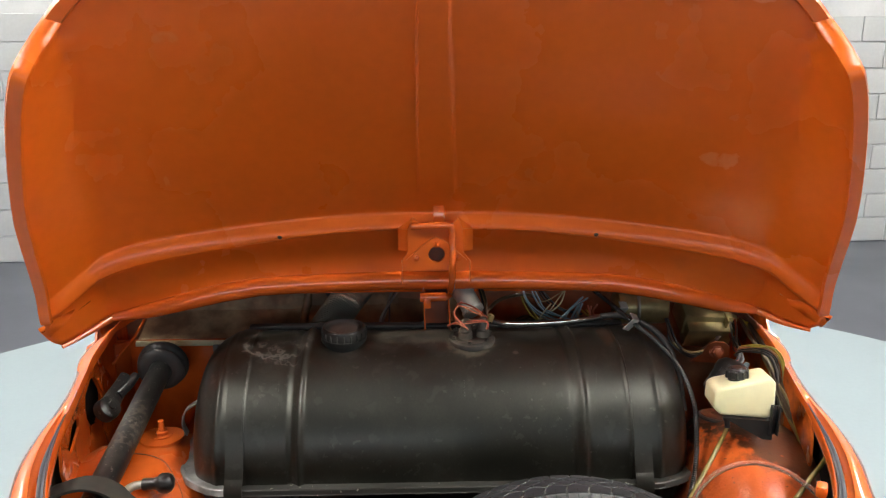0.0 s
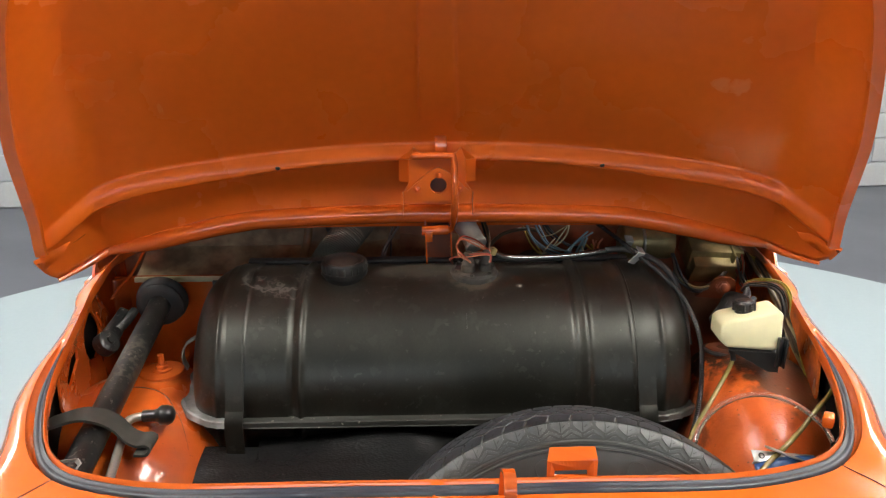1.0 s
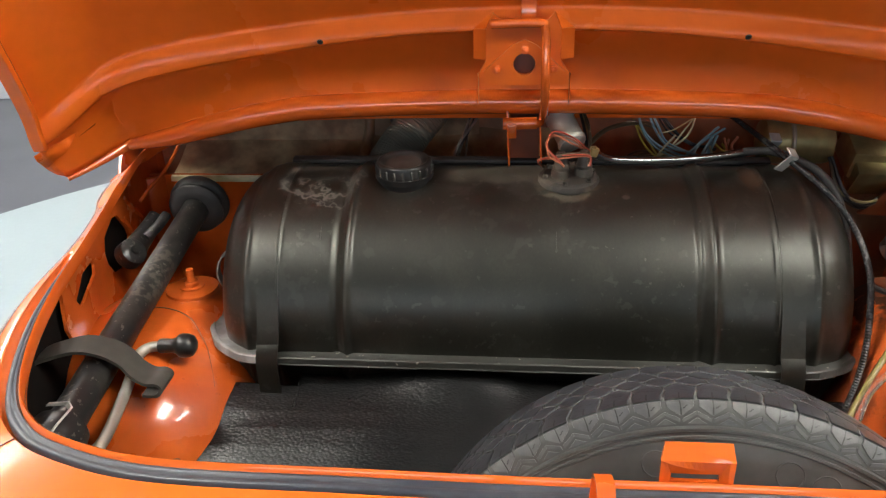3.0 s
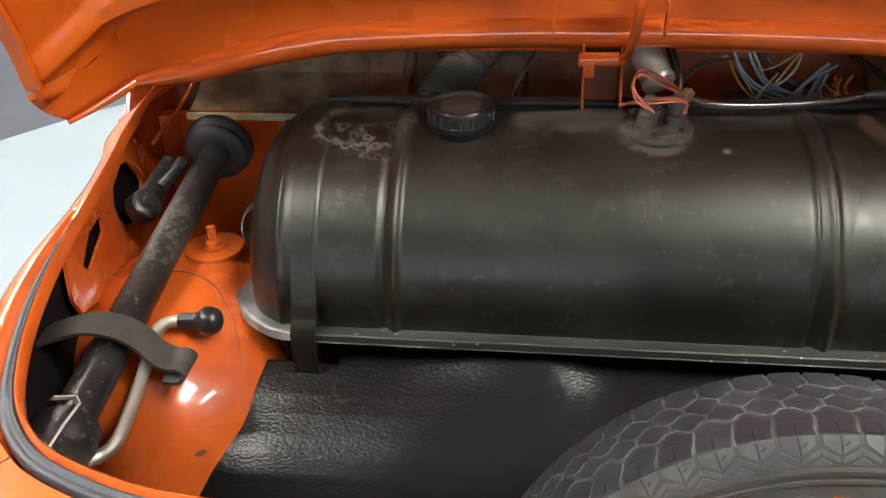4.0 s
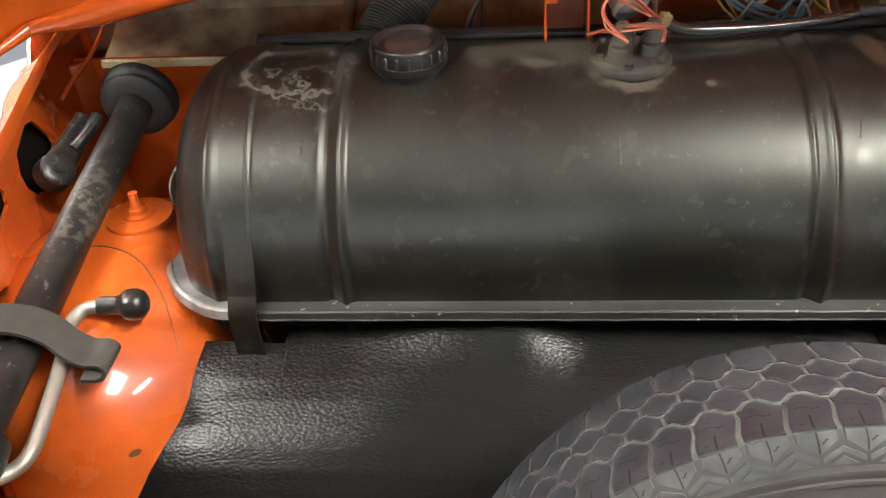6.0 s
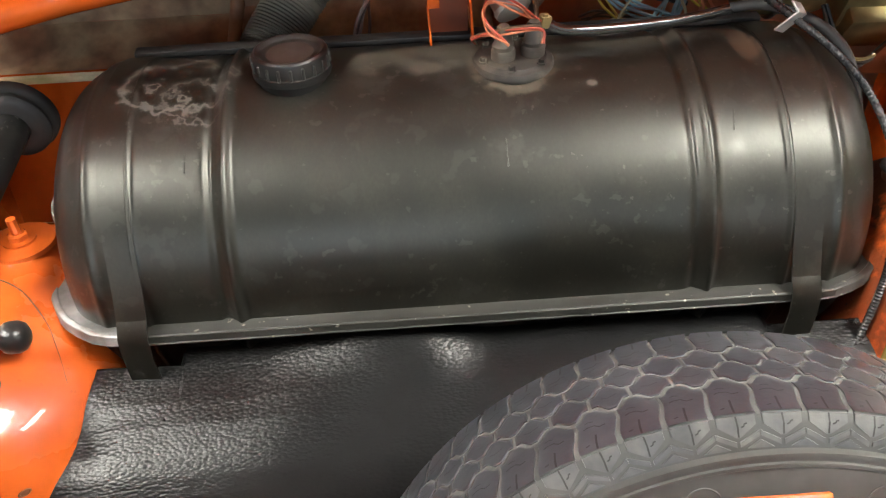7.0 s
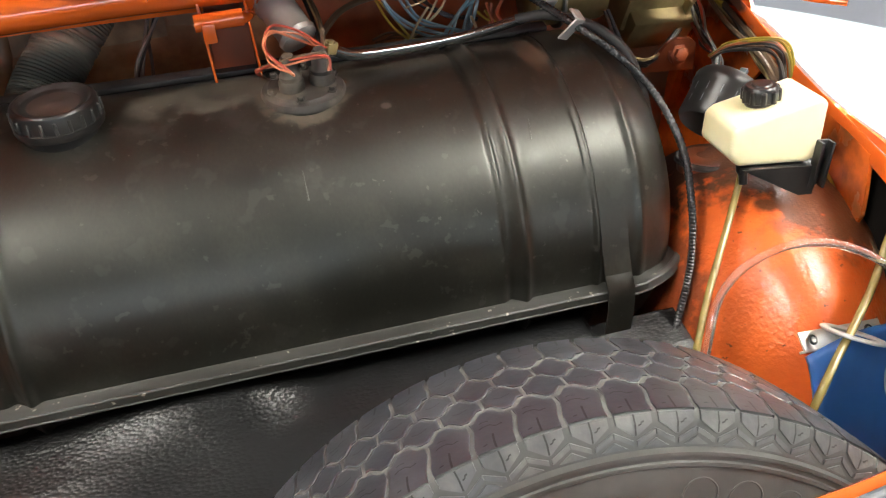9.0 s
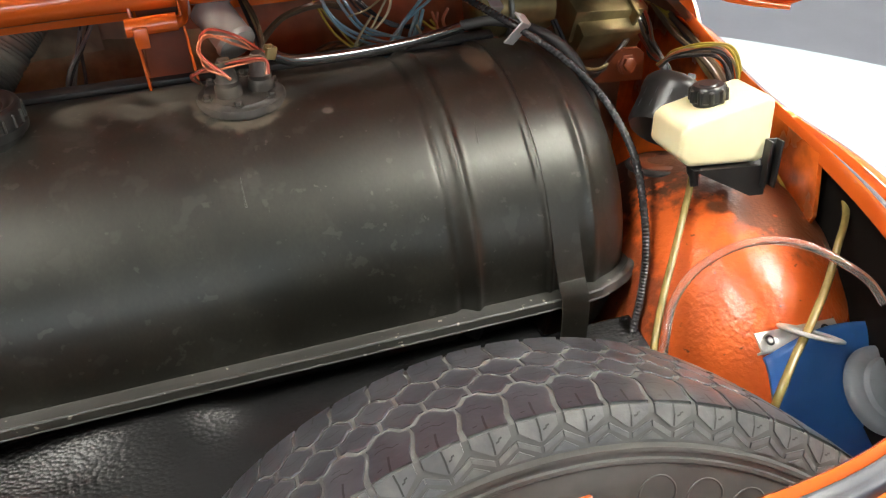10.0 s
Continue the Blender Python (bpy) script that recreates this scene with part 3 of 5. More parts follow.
# bulkhead, ledge, floor and cowl
part("bulkhead", box(1.24, 0.01, 0.60, pose(XC, 1.60, 0.66)), M_BULK, car, "dark grimy bulkhead")
part("bulkhead_shelf", grid([[V(-0.565 + 0.30 * k / 12 + 0.012 * q, 1.532 + 0.075 * q, 0.7405 + 0.056 * q ** 1.6 + 0.002 * math.sin(k * 1.3 + 4 * q)) for k in range(13)] for q in (0.0, 0.15, 0.35, 0.6, 0.8, 1.0)]), M_SHELF, car, "dirty tan sloping shelf on the bulkhead")
part("bulkhead_ledge", join(box(0.300, 0.0035, 0.008, pose(-0.414, 1.5305, 0.7385), 0.001), tube([V(-0.562, 1.530, 0.7435), V(-0.266, 1.530, 0.7435)], 0.0022, 8)), M_CREAM, car, "dirty cream folded edge of the shelf")
part("bulkhead_panel", grid([[V(-0.56 + 0.04 * k, 1.588 + 0.002 * math.sin(k * 2.3 + z * 40), z) for k in range(13)] for z in (0.785, 0.80, 0.82, 0.84, 0.868)]), M_SHELF, car, "dirty tan bulkhead panel")
part("bulkhead_rib", tube(curve([(-0.262, 1.535, 0.742), (-0.258, 1.575, 0.772), (-0.252, 1.592, 0.81), (-0.248, 1.594, 0.87)], 6), 0.009, 12), M_SHELF, car, "pressed rib in the bulkhead")
part("bulkhead_plug", lathe([(0.0, 0.006), (0.008, 0.006), (0.011, 0.003), (0.012, 0.0)], pose(-0.475, 1.584, 0.825, 90), 18), M_RUBBER, car, "black rubber plug")
part("bulkhead_plug", lathe([(0.0, 0.006), (0.010, 0.006), (0.013, 0.003), (0.014, 0.0)], pose(-0.205, 1.584, 0.820, 90), 18), M_RUBBER, car, "black rubber plug")
part("lower_shelf", grid([[V(-0.250 + 0.30 * k / 12, 1.545 + 0.05 * q, 0.752 + 0.05 * q ** 1.5 + 0.002 * math.sin(k * 1.7 + 3 * q)) for k in range(13)] for q in (0.0, 0.3, 0.6, 1.0)]), M_SHELF, car, "dirty tan lower shelf")
part("bay_floor", box(1.22, 0.98, 0.01, pose(XC, 1.12, 0.26)), M_BAY_DIRTY, car, "grimy orange luggage floor")
part("cowl_panel", box(1.20, 0.174, 0.006, pose(XC, 1.548, 0.872)), M_BULK, car)
part("front_wall", grid([[V(XC + x, 0.860 - 0.5 * d, 0.735 - d) for x in (-0.42, -0.2, 0, 0.2, 0.42)] for d in (0.0, 0.1, 0.2, 0.3, 0.45)]), M_BAY, car)


# right panel: grime and the shade beside the tank share one dark colour
part("inner_panel", grid([[V(XC + 0.410 - 0.02 * k, 1.52 - 0.08 * j, 0.60 - 0.06 * k - 0.012 * j) for j in range(6)] for k in range(6)]), M_GRIME_SHADE, car, "grimy red-brown panel beside the tank, shade included in its colour")
part("inner_panel", grid([[V(XC - 0.450 + 0.02 * k, 1.60 - 0.10 * j, 0.625 - 0.06 * k - 0.012 * j) for j in range(6)] for k in range(6)]), M_BAY, car, "orange panel beside the tank")
part("rear_panel", join(box(0.20, 0.006, 0.36, pose(-0.50, 1.535, 0.565)), box(0.03, 0.012, 0.36, pose(-0.588, 1.525, 0.565, 0, 0, 40), 0.004)), M_BAY, car, "orange panel behind the jack")
part("insulation", box(0.07, 0.006, 0.10, pose(-0.385, 1.520, 0.69), 0.002), M_DUCT, car, "grey matted insulation patch")
part("crossmember", box(0.80, 0.03, 0.16, pose(XC, 1.275, 0.548), 0.006), M_BAY, car, "orange crossmember below the tank")
# wheel-arch towers
def tower(side, material, label):
    cx, cy = (-0.452, 1.255) if side < 0 else (0.447, 1.235)
    prof = [(0.0, 0.667), (0.030, 0.667), (0.050, 0.666), (0.074, 0.664), (0.088, 0.660), (0.098, 0.655), (0.110, 0.648), (0.126, 0.635), (0.142, 0.610), (0.153, 0.57),
            (0.160, 0.52), (0.165, 0.40)]
    if side > 0:
        prof = [(0.0, 0.712), (0.030, 0.710), (0.060, 0.703), (0.090, 0.690), (0.115, 0.668), (0.135, 0.635), (0.150, 0.59), (0.158, 0.52), (0.165, 0.28)]
    rows = []
    for r, z in prof:
        row = []
        for k in range(64):
            a = 2 * math.pi * k / 64
            # stretched towards the nose, pulled in on the tank's side
            fx = (0.80 if side < 0 else 0.72) + 0.25 * smoothstep(0.0, 1.0, math.cos(a) * side) - (0.36 if side < 0 else 0.12) * smoothstep(0.0, 0.8, -math.cos(a) * side) * (1 - smoothstep(0.105, 0.155, r))
            fy = 1.0 + (0.38 * smoothstep(0.03, 0.16, r) if math.sin(a) < 0 else 0.0)
            row.append(V(cx + r * math.cos(a) * fx, cy + r * math.sin(a) * fy, z))
        rows.append(row)
    bm = grid(rows, loop_u=True)
    bmesh.ops.remove_doubles(bm, verts=bm.verts, dist=1e-6)
    return part("wheel_arch", bm, material, car, label, angle=50)


arch_l = tower(-1, M_BAY, "orange domed wheel arch with a bolted top")
tower(1, M_ARCH, "dirty orange domed wheel arch")
part("tower_bolt", join(bolt(pose(-0.449, 1.298, 0.669), 0.010, 0.010, 0.018), lathe([(0.0, 0.0), (0.016, 0.0), (0.016, 0.003), (0.0, 0.003)], pose(-0.449, 1.298, 0.671), 20), lathe([(0.0, 0.0035), (0.030, 0.0035), (0.0335, 0.0025), (0.0345, -0.002), (0.0, -0.002)], pose(-0.449, 1.298, 0.668), 36)),
     M_BAY, arch_l, "painted stud and nut")

tree = BVHTree.FromPolygons([v.co for v in arch_l.data.vertices], [p.vertices for p in arch_l.data.polygons])
# crease in the arch, drawn as a dark line in place of its shade
crease = curve([(-0.494, 1.247, 0), (-0.463, 1.246, 0), (-0.431, 1.231, 0), (-0.402, 1.206, 0), (-0.385, 1.178, 0), (-0.372, 1.150, 0)], 8)
crease = [tree.ray_cast(V(p.x, p.y, 1.0), V(0, 0, -1))[0] for p in crease]
part("panel_joint", tube([p for p in crease if p], lambda q: 0.0009 * (1 - q) + 0.0003, 6), M_GRIME_SHADE, arch_l, "thin dark line painting the shade of a crease across the arch")

chip = Matrix.Translation((-0.3950, 1.0690, 0.5726)) @ V(0.59, -0.73, 0.34).to_track_quat("Z", "Y").to_matrix().to_4x4()
part("chipped_hole", lathe([(0.0, 0.0003), (0.0042, 0.0004), (0.0045, 0.0012), (0.0055, 0.0014), (0.0068, 0.0002)], chip @ Matrix.Diagonal((0.85, 0.45, 0.6, 1)), 14), M_GRIME_SHADE, arch_l, "small hole with chipped paint round it")

# ---- the raised lid ----
LEAN_A = radians(28)
LID_O = V(XC, 1.42, 0.86)
LID_D = V(0, -math.sin(LEAN_A), math.cos(LEAN_A))
LID_N = V(0, -math.cos(LEAN_A), -math.sin(LEAN_A))


def LP(u, v, w):
    return LID_O + V(u, 0, 0) + LID_D * v + LID_N * w


HW_KEYS = [(0.0, 0.583), (0.012, 0.589), (0.030, 0.594), (0.06, 0.597), (0.10, 0.594), (0.15, 0.586), (0.26, 0.562), (0.37, 0.534), (0.451, 0.508), (0.500, 0.486), (0.530, 0.464), (0.553, 0.439), (0.573, 0.408), (0.590, 0.372), (0.604, 0.325), (0.615, 0.265), (0.624, 0.19), (0.630, 0.10)]
HW = [(p.x, p.y) for p in curve([(v, w, 0) for v, w in HW_KEYS], 6)]
# the beam across the lid: an upward face above a sharp undercut
PROF = [(0.0, 0.0), (0.012, 0.0), (0.025, 0.0), (0.05, 0.0), (0.075, 0.0), (0.10, 0.0), (0.115, 0.0), (0.128, 0.0), (0.136, 0.0003), (0.1405, 0.0020), (0.1430, 0.0080), (0.1445, 0.0150), (0.1465, 0.0196), (0.1495, 0.0212), (0.152, 0.0204), (0.155, 0.0178),
        (0.158, 0.0138), (0.161, 0.0088), (0.1635, 0.0040), (0.166, 0.0010), (0.169, 0.0), (0.176, 0.0), (0.19, 0.0), (0.20, 0.0), (0.22, 0.0), (0.25, 0.0), (0.28, 0.0), (0.31, 0.0), (0.34, 0.0), (0.37, 0.0), (0.40, 0.0), (0.43, 0.0), (0.455, 0.0)]
PROF += [(0.47 + 0.0082 * k, 0.0) for k in range(20)]


def beam_shift(u, q):
    """The beam dips towards the sides and turns down into the side edges."""
    a = abs(u)
    low = 1 - smoothstep(0.148, 0.166, q)
    d = -0.016 * low * smoothstep(0.10, 0.48, a) - 0.006 * (1 - low) * smoothstep(0.1, 0.5, a) - 0.052 * smoothstep(0.40, 0.63, a) ** 1.6
    return d * smoothstep(0.05, 0.128, q) * (1 - smoothstep(0.18, 0.30, q))


def lid_w(u, v, h=0.0):
    hw = max(table(v, HW), 0.42)
    cre = 0.532 - 0.13 * v
    a = abs(u)
    w = -0.022 + 0.075 * (min(a, cre) / cre) ** 2
    if a > cre:
        w += 0.087 * ((a - cre) / max(0.02, hw - cre)) ** 0.9
    # below the beam the panel sweeps outwards to its rolled lower edge
    w += 0.031 * min(1.3, max(0.0, (0.138 - v) / 0.088)) ** 2.2 * (1 - smoothstep(0.30, 0.55, a))
    # the cross beam fades into the side turn-ups; above it runs a raised middle strip
    w += h * (1 - smoothstep(0.93, 1.0, a / table(v, HW)))
    if v > 0.20:
        lo, hi = -0.032, 0.027 - 0.052 * (v - 0.2)
        w += 0.0035 * (smoothstep(lo - 0.002, lo + 0.002, u) - smoothstep(hi - 0.002, hi + 0.002, u))
    return w


cols = [-1, -0.985, -0.965, -0.94, -0.91, -0.88, -0.85, -0.82, -0.78, -0.7, -0.6, -0.5, -0.4, -0.3, -0.2, -0.12, -0.08, -0.068, -0.064, -0.060, -0.056, -0.052, -0.045, -0.03, -0.015,
        0, 0.01, 0.015, 0.02, 0.025, 0.03, 0.035, 0.04, 0.044, 0.048, 0.053, 0.06, 0.08, 0.12, 0.2, 0.3, 0.4, 0.5, 0.6, 0.7, 0.78, 0.82, 0.85, 0.88, 0.91, 0.94, 0.965, 0.985, 1]
rows, edge = [], []
for q, h in PROF:
    row = []
    for s in cols:
        u = s * (table(q, HW) - 0.003)
        low_edge = table(abs(u), [(0.0, 0.050), (0.15, 0.052), (0.30, 0.057), (0.35, 0.053), (0.40, 0.045), (0.45, 0.032), (0.50, 0.021), (0.53, 0.016), (0.57, 0.024), (0.61, 0.034)]) + 0.020 * smoothstep(0.53, 0.60, u)
        v = q if q > 0.12 else 0.12 - (0.12 - q) * (1 - low_edge / 0.12)
        v += beam_shift(u, q)
        row.append(LP(u, v, lid_w(u, v, h)))
    rows.append(row)
lid = part("lid", grid(rows), M_LID, car, "raised orange front lid, bare painted inside", angle=35)
thick(lid, 0.008, 1.0)
rim_path = [r[0] for r in rows[5:]] + rows[-1][1:] + [r[-1] for r in rows[-2:4:-1]]
hem_rows = []
for i, p in enumerate(rim_path):
    c = LP(0, 0.33, 0.10)
    o = p - c
    o = (o - o.dot(LID_N) * LID_N).normalized()
    if min(i, len(rim_path) - 1 - i) < 8:
        o = V(math.copysign(1, p.x - XC), 0, 0)
    k = 0.08 + 0.92 * smoothstep(0, 9, min(i, len(rim_path) - 1 - i))
    hem_rows.append([p - o * 0.014 * k + LID_N * 0.001, p - o * 0.012 * k + LID_N * 0.006 * k, p + o * 0.004 * k + LID_N * 0.008 * k, p + o * 0.008 * k + LID_N * 0.001, p + o * 0.007 * k - LID_N * 0.012 * k, p - o * 0.004 * k - LID_N * 0.014 * k])
part("lid_hem", grid(hem_rows, loop_u=True), M_LID, lid, "folded bright orange lid edge", angle=50)
part("lid_roll", tube([p - LID_D * 0.003 + LID_N * 0.001 for p in rows[0]], lambda q: 0.003 + 0.0125 * smoothstep(0.0, 0.20, min(q, 1 - q)), 24), M_PAINT, lid, "glossy rolled lower lid edge")
# added sheet from the lower edge to the body's lip, blocks light from behind
back = []
for p in rows[0]:
    a = abs(p.x - XC)
    if a < 0.53:
        back.append((p, V(p.x, table(a, [(0.0, 1.405), (0.235, 1.408), (0.395, 1.415), (0.475, 1.424), (0.53, 1.428)]) + 0.041,
                          table(a, [(0.0, 0.879), (0.235, 0.877), (0.395, 0.868), (0.475, 0.853), (0.53, 0.824)]) + 0.016)))
part("lid_return", grid([[p.lerp(e, q) + V(0, 0, 0.004 * math.sin(math.pi * q)) for q in (0.0, 0.25, 0.5, 0.75, 1.0)] for p, e in back]), M_LID, lid, "added sheet behind the lid's lower edge that blocks light from the rear")
for s in (-1, 1):
    part("drain_hole", lathe([(0.0, 0.0), (0.0022, 0.0), (0.0030, 0.0008), (0.0038, 0.0)], Matrix.Translation(LP(0.246 * s, 0.1485, lid_w(0.246, 0.1485, 0.0205) + 0.0008)) @ LID_N.to_track_quat("Z", "Y").to_matrix().to_4x4(), 16),
         M_PLASTIC, lid, "dark drain hole in the beam")

# latch plate under the beam
PX, PY = -0.0125, 1.310


def upright(y):
    return lambda a, z: V(PX + a, y + 0.06 * (0.96 - z), z)


circle = [(0.0125 * math.cos(k * math.pi / 12), 0.962 + 0.0125 * math.sin(k * math.pi / 12)) for k in range(24)]
plate_out = [(-0.043, 1.000), (-0.0355, 1.018), (-0.0255, 1.010), (0.0255, 1.010), (0.0325, 1.018), (0.040, 1.000), (0.040, 0.966), (0.051, 0.951), (0.051, 0.938), (-0.052, 0.938), (-0.052, 0.951), (-0.043, 0.966)]
plate = part("latch_plate", sheet(plate_out, [circle], upright(PY)), M_LID, lid, "orange latch plate with a round hole", smooth=False)
thick(plate, 0.003, 0.0)
tri_p = part("gusset_plate", sheet([(0.0, 0.990), (0.014, 0.983), (0.046, 0.953), (0.044, 0.938), (-0.045, 0.938), (-0.047, 0.953), (-0.014, 0.983)], [circle], upright(PY - 0.005)), M_LID, lid, smooth=False)
thick(tri_p, 0.003, 0.0)
# added dark disc: the hollow's shade given by its colour
part("latch_hollow", lathe([(0.0, 0.0), (0.016, 0.0), (0.016, 0.004), (0.0, 0.004)], pose(PX, PY + 0.012, 0.962, 90), 20), M_GRIME_SHADE, lid, "dark disc standing in for the shade behind the hole")
for a, z in ((0.001, 0.979), (-0.031, 0.957), (0.032, 0.957)):
    part("screw", bolt(Matrix.Translation(upright(PY - 0.007)(a, z)) @ V(0, -1, 0).to_track_quat("Z", "Y").to_matrix().to_4x4(), 0.0042, 0.004, 0.003), M_PAINT, lid)
for a in (-0.0535, 0.0525):
    part("gusset", box(0.0015, 0.016, 0.034, pose(PX + a, PY + 0.006, 0.931, 0, 0, 0), 0.0004, 1), M_LID, lid)
for q, a0, a1 in ((-1, -0.043, -0.058), (1, 0.040, 0.0555)):
    wingp = part("plate_flange", grid([[V(PX + a0, PY, 1.000), V(PX + a0, PY, 0.966)], [V(PX + a1, PY + 0.016, 0.998), V(PX + a1, PY + 0.016, 0.964)], [V(PX + a1, PY + 0.050, 0.994), V(PX + a1, PY + 0.050, 0.960)]]), M_LID, lid, smooth=False)
    thick(wingp, 0.002, 0.0)
    ear_top = part("ear", grid([[V(PX + a0, PY, 1.000), V(PX + a1, PY + 0.016, 0.998)], [V(PX + a0 + q * -0.0075, PY, 1.018), V(PX + a0 + q * -0.0075, PY + 0.003, 1.018)]]), M_LID, lid, smooth=False)
    thick(ear_top, 0.002, 0.0)
part("lid_tab", box(0.018, 0.004, 0.026, Matrix.Translation(LP(0, 0.174, -0.006)) @ pose(0, 0, 0, -10), 0.001), M_PAINT, lid, "small orange clip on the beam")

# hinge: pin, rod and bracket
rod = curve([V(-0.050, 1.300, 1.007), V(0.002, 1.299, 1.008), V(0.0095, 1.299, 1.003), V(0.0112, 1.300, 0.985), V(0.0115, 1.297, 0.945), V(0.0115, 1.322, 0.908), V(0.0110, 1.362, 0.882), V(0.004, 1.371, 0.873), V(-0.010, 1.371, 0.873), V(-0.036, 1.371, 0.873)], 6)
part("hinge_rod", tube(rod, 0.0052, 10), M_PAINT, lid, "bent orange hinge rod")
hinge = part("hinge_bracket", join(box(0.0025, 0.034, 0.10, pose(-0.031, 1.392, 0.838, 0, -2, 0), 0.0006), box(0.0025, 0.034, 0.11, pose(0.010, 1.396, 0.838, 0, -3, 0), 0.0006) ), M_BAY, car, "orange hinge bracket at the rear")
# the bracket is hollow here; a dark plate paints its inner shade
part("hinge_hollow", box(0.038, 0.002, 0.10, pose(-0.0105, 1.408, 0.838), 0.0005, 1), M_GRIME_SHADE, hinge, "dark plate standing in for the shade inside the hinge bracket")
part("hinge_pin", tube([V(-0.038, 1.371, 0.873), V(-0.036, 1.371, 0.873), V(-0.002, 1.371, 0.874), V(0.004, 1.371, 0.874)], 0.0078, 16), M_PAINT, hinge, "orange hinge pin sleeve")
part("hinge_block", box(0.012, 0.014, 0.018, pose(-0.027, 1.366, 0.866, 0, 0, 4), 0.002), M_PAINT, hinge)

# catches on the front edge
part("catch_hook", band(curve([(0.042, 0.842, 0.735), (0.043, 0.836, 0.770), (0.043, 0.828, 0.786), (0.044, 0.812, 0.791), (0.044, 0.800, 0.782), (0.044, 0.797, 0.757)], 4), (1, 0, 0), 0.0120, 0.003), M_BAY, car, "bent orange catch hook")
ear = part("catch_ear", sheet([(-0.032, 0.742), (-0.012, 0.742), (-0.010, 0.755), (-0.016, 0.769), (-0.023, 0.776), (-0.029, 0.776)], [], lambda a, b: V(a, 0.806 - (a + 0.034) * 0.6, b)), M_PAINT, car, smooth=False)
thick(ear, 0.003)
part("catch_base", box(0.06, 0.02, 0.004, pose(-0.035, 0.806, 0.741), 0.001), M_PLASTIC, car)
part("rubber_buffer", lathe([(0.0, 0.019), (0.0065, 0.018), (0.009, 0.0145), (0.0105, 0.0), (0.0, 0.0)], pose(-0.113, 0.815, 0.744, 10), 20), M_RUBBER, car, "black rubber lid buffer")
# wheel retaining bracket behind the front edge
slot = [(0.096, 0.756), (0.130, 0.756), (0.130, 0.763), (0.096, 0.763)]
br = part("wheel_bracket", sheet([(0.088, 0.70), (0.140, 0.70), (0.140, 0.775), (0.138, 0.786), (0.091, 0.786), (0.088, 0.775)], [slot], lambda a, b: V(a, 0.862 + 0.009 * smoothstep(0.772, 0.790, b) - 0.003 * smoothstep(0.764, 0.772, b), b), 0.004), M_PAINT, car, "orange slotted bracket in front of the spare wheel", smooth=False)
thick(br, 0.003, 0.0)

# road wheels under the wings
for s in (-1, 1):
    part("road_wheel", lathe([(0.0, -0.05), (0.16, -0.05), (0.17, -0.065), (0.20, -0.072), (0.24, -0.068), (0.262, -0.05), (0.264, 0.0), (0.262, 0.05), (0.24, 0.068), (0.20, 0.072), (0.0, 0.06)], pose(XC + s * 0.56, 1.38, 0.278, 0, 90, 0), 48), M_RUBBER, car, "black front road wheel under the wing")

# ---- fuel tank ----
TY, TZ, TR = 1.347, 0.655, 0.163
X0, X1 = -0.387, 0.374
tank = thing("fuel_tank", (XC, TY, 0.49), "satin black cylindrical steel fuel tank, scuffed and dusty", "fuel tank")


def tank_r(x):
    d = min(x - X0, X1 - x)
    e = 0.072
    r = 1.0 if d >= e else (1 - (1 - d / e) ** 2.3) ** (1 / 2.3)
    r = TR * (0.48 + 0.52 * r) if d < e else TR
    for g in (-0.2235, 0.196):
        r += 0.0055 * math.exp(-((x - g - 0.007) / 0.0045) ** 2) - 0.0035 * math.exp(-((x - g + 0.006) / 0.004) ** 2)
    for g, w, h in ((-0.300, 0.0030, 0.0026), (0.2725, 0.0030, 0.0026), (-0.338, 0.0045, 0.0022), (0.316, 0.0045, 0.0022)):
        r += h * math.exp(-((x - g) / w) ** 2)
    return r


def on_tank(x, deg, out=0.0):
    a = radians(deg)
    return V(x, TY + (tank_r(x) + out) * math.cos(a), TZ + (tank_r(x) + out) * math.sin(a))


xs = sorted(set([X0 + 0.0005, X0 + 0.002] + [X0 + 0.072 * (k / 16) ** 1.5 for k in range(1, 17)] + [X1 - 0.072 * (k / 16) ** 1.5 for k in range(1, 17)] + [X1 - 0.002, X1 - 0.0005]
                + [-0.2235 + 0.002 * k for k in range(-10, 11)] + [0.196 + 0.0025 * k for k in range(-8, 9)] + [g + 0.0015 * k for g in (-0.300, 0.2725, -0.338, 0.316) for k in range(-6, 7)]
                + [-0.2 + 0.03 * k for k in range(0, 13)]))
bm = grid([[on_tank(x, 360 * k / 96) for k in range(96)] for x in xs], loop_u=True)
bm.verts.ensure_lookup_table()
bm.faces.new([bm.verts[k] for k in range(96)])
bm.faces.new([bm.verts[len(bm.verts) - 96 + k] for k in range(96)])
part("tank_shell", bm, M_TANK, tank, angle=60)

# seam flange with a turned-down edge
fl = []
for cx, cy, a0 in ((0.386, 1.515, 0), (-0.401, 1.515, 90), (-0.401, 1.1815, 180), (0.386, 1.1815, 270)):
    ax_, ay_ = 0.086, 0.105
    cx += -ax_ if cx > 0 else ax_
    cy += -ay_ if cy > 1.3 else ay_
    for k in range(10):
        a = radians(a0 + 10 * k)
        fl.append((V(cx + ax_ * math.cos(a), cy + ay_ * math.sin(a), 0.6465), V(math.cos(a) / ax_, math.sin(a) / ay_, 0).normalized()))
prof = [(-0.03, 0.0010), (0.0070, 0.0010), (0.0080, 0.0022), (0.0125, 0.0022), (0.0138, 0.0008), (0.0140, -0.0060), (0.0150, -0.0072), (0.0130, -0.0076), (0.0118, -0.003), (-0.03, -0.001)]
ring_pts = [[p + o * a + V(0, 0, b) for a, b in prof] for p, o in fl]
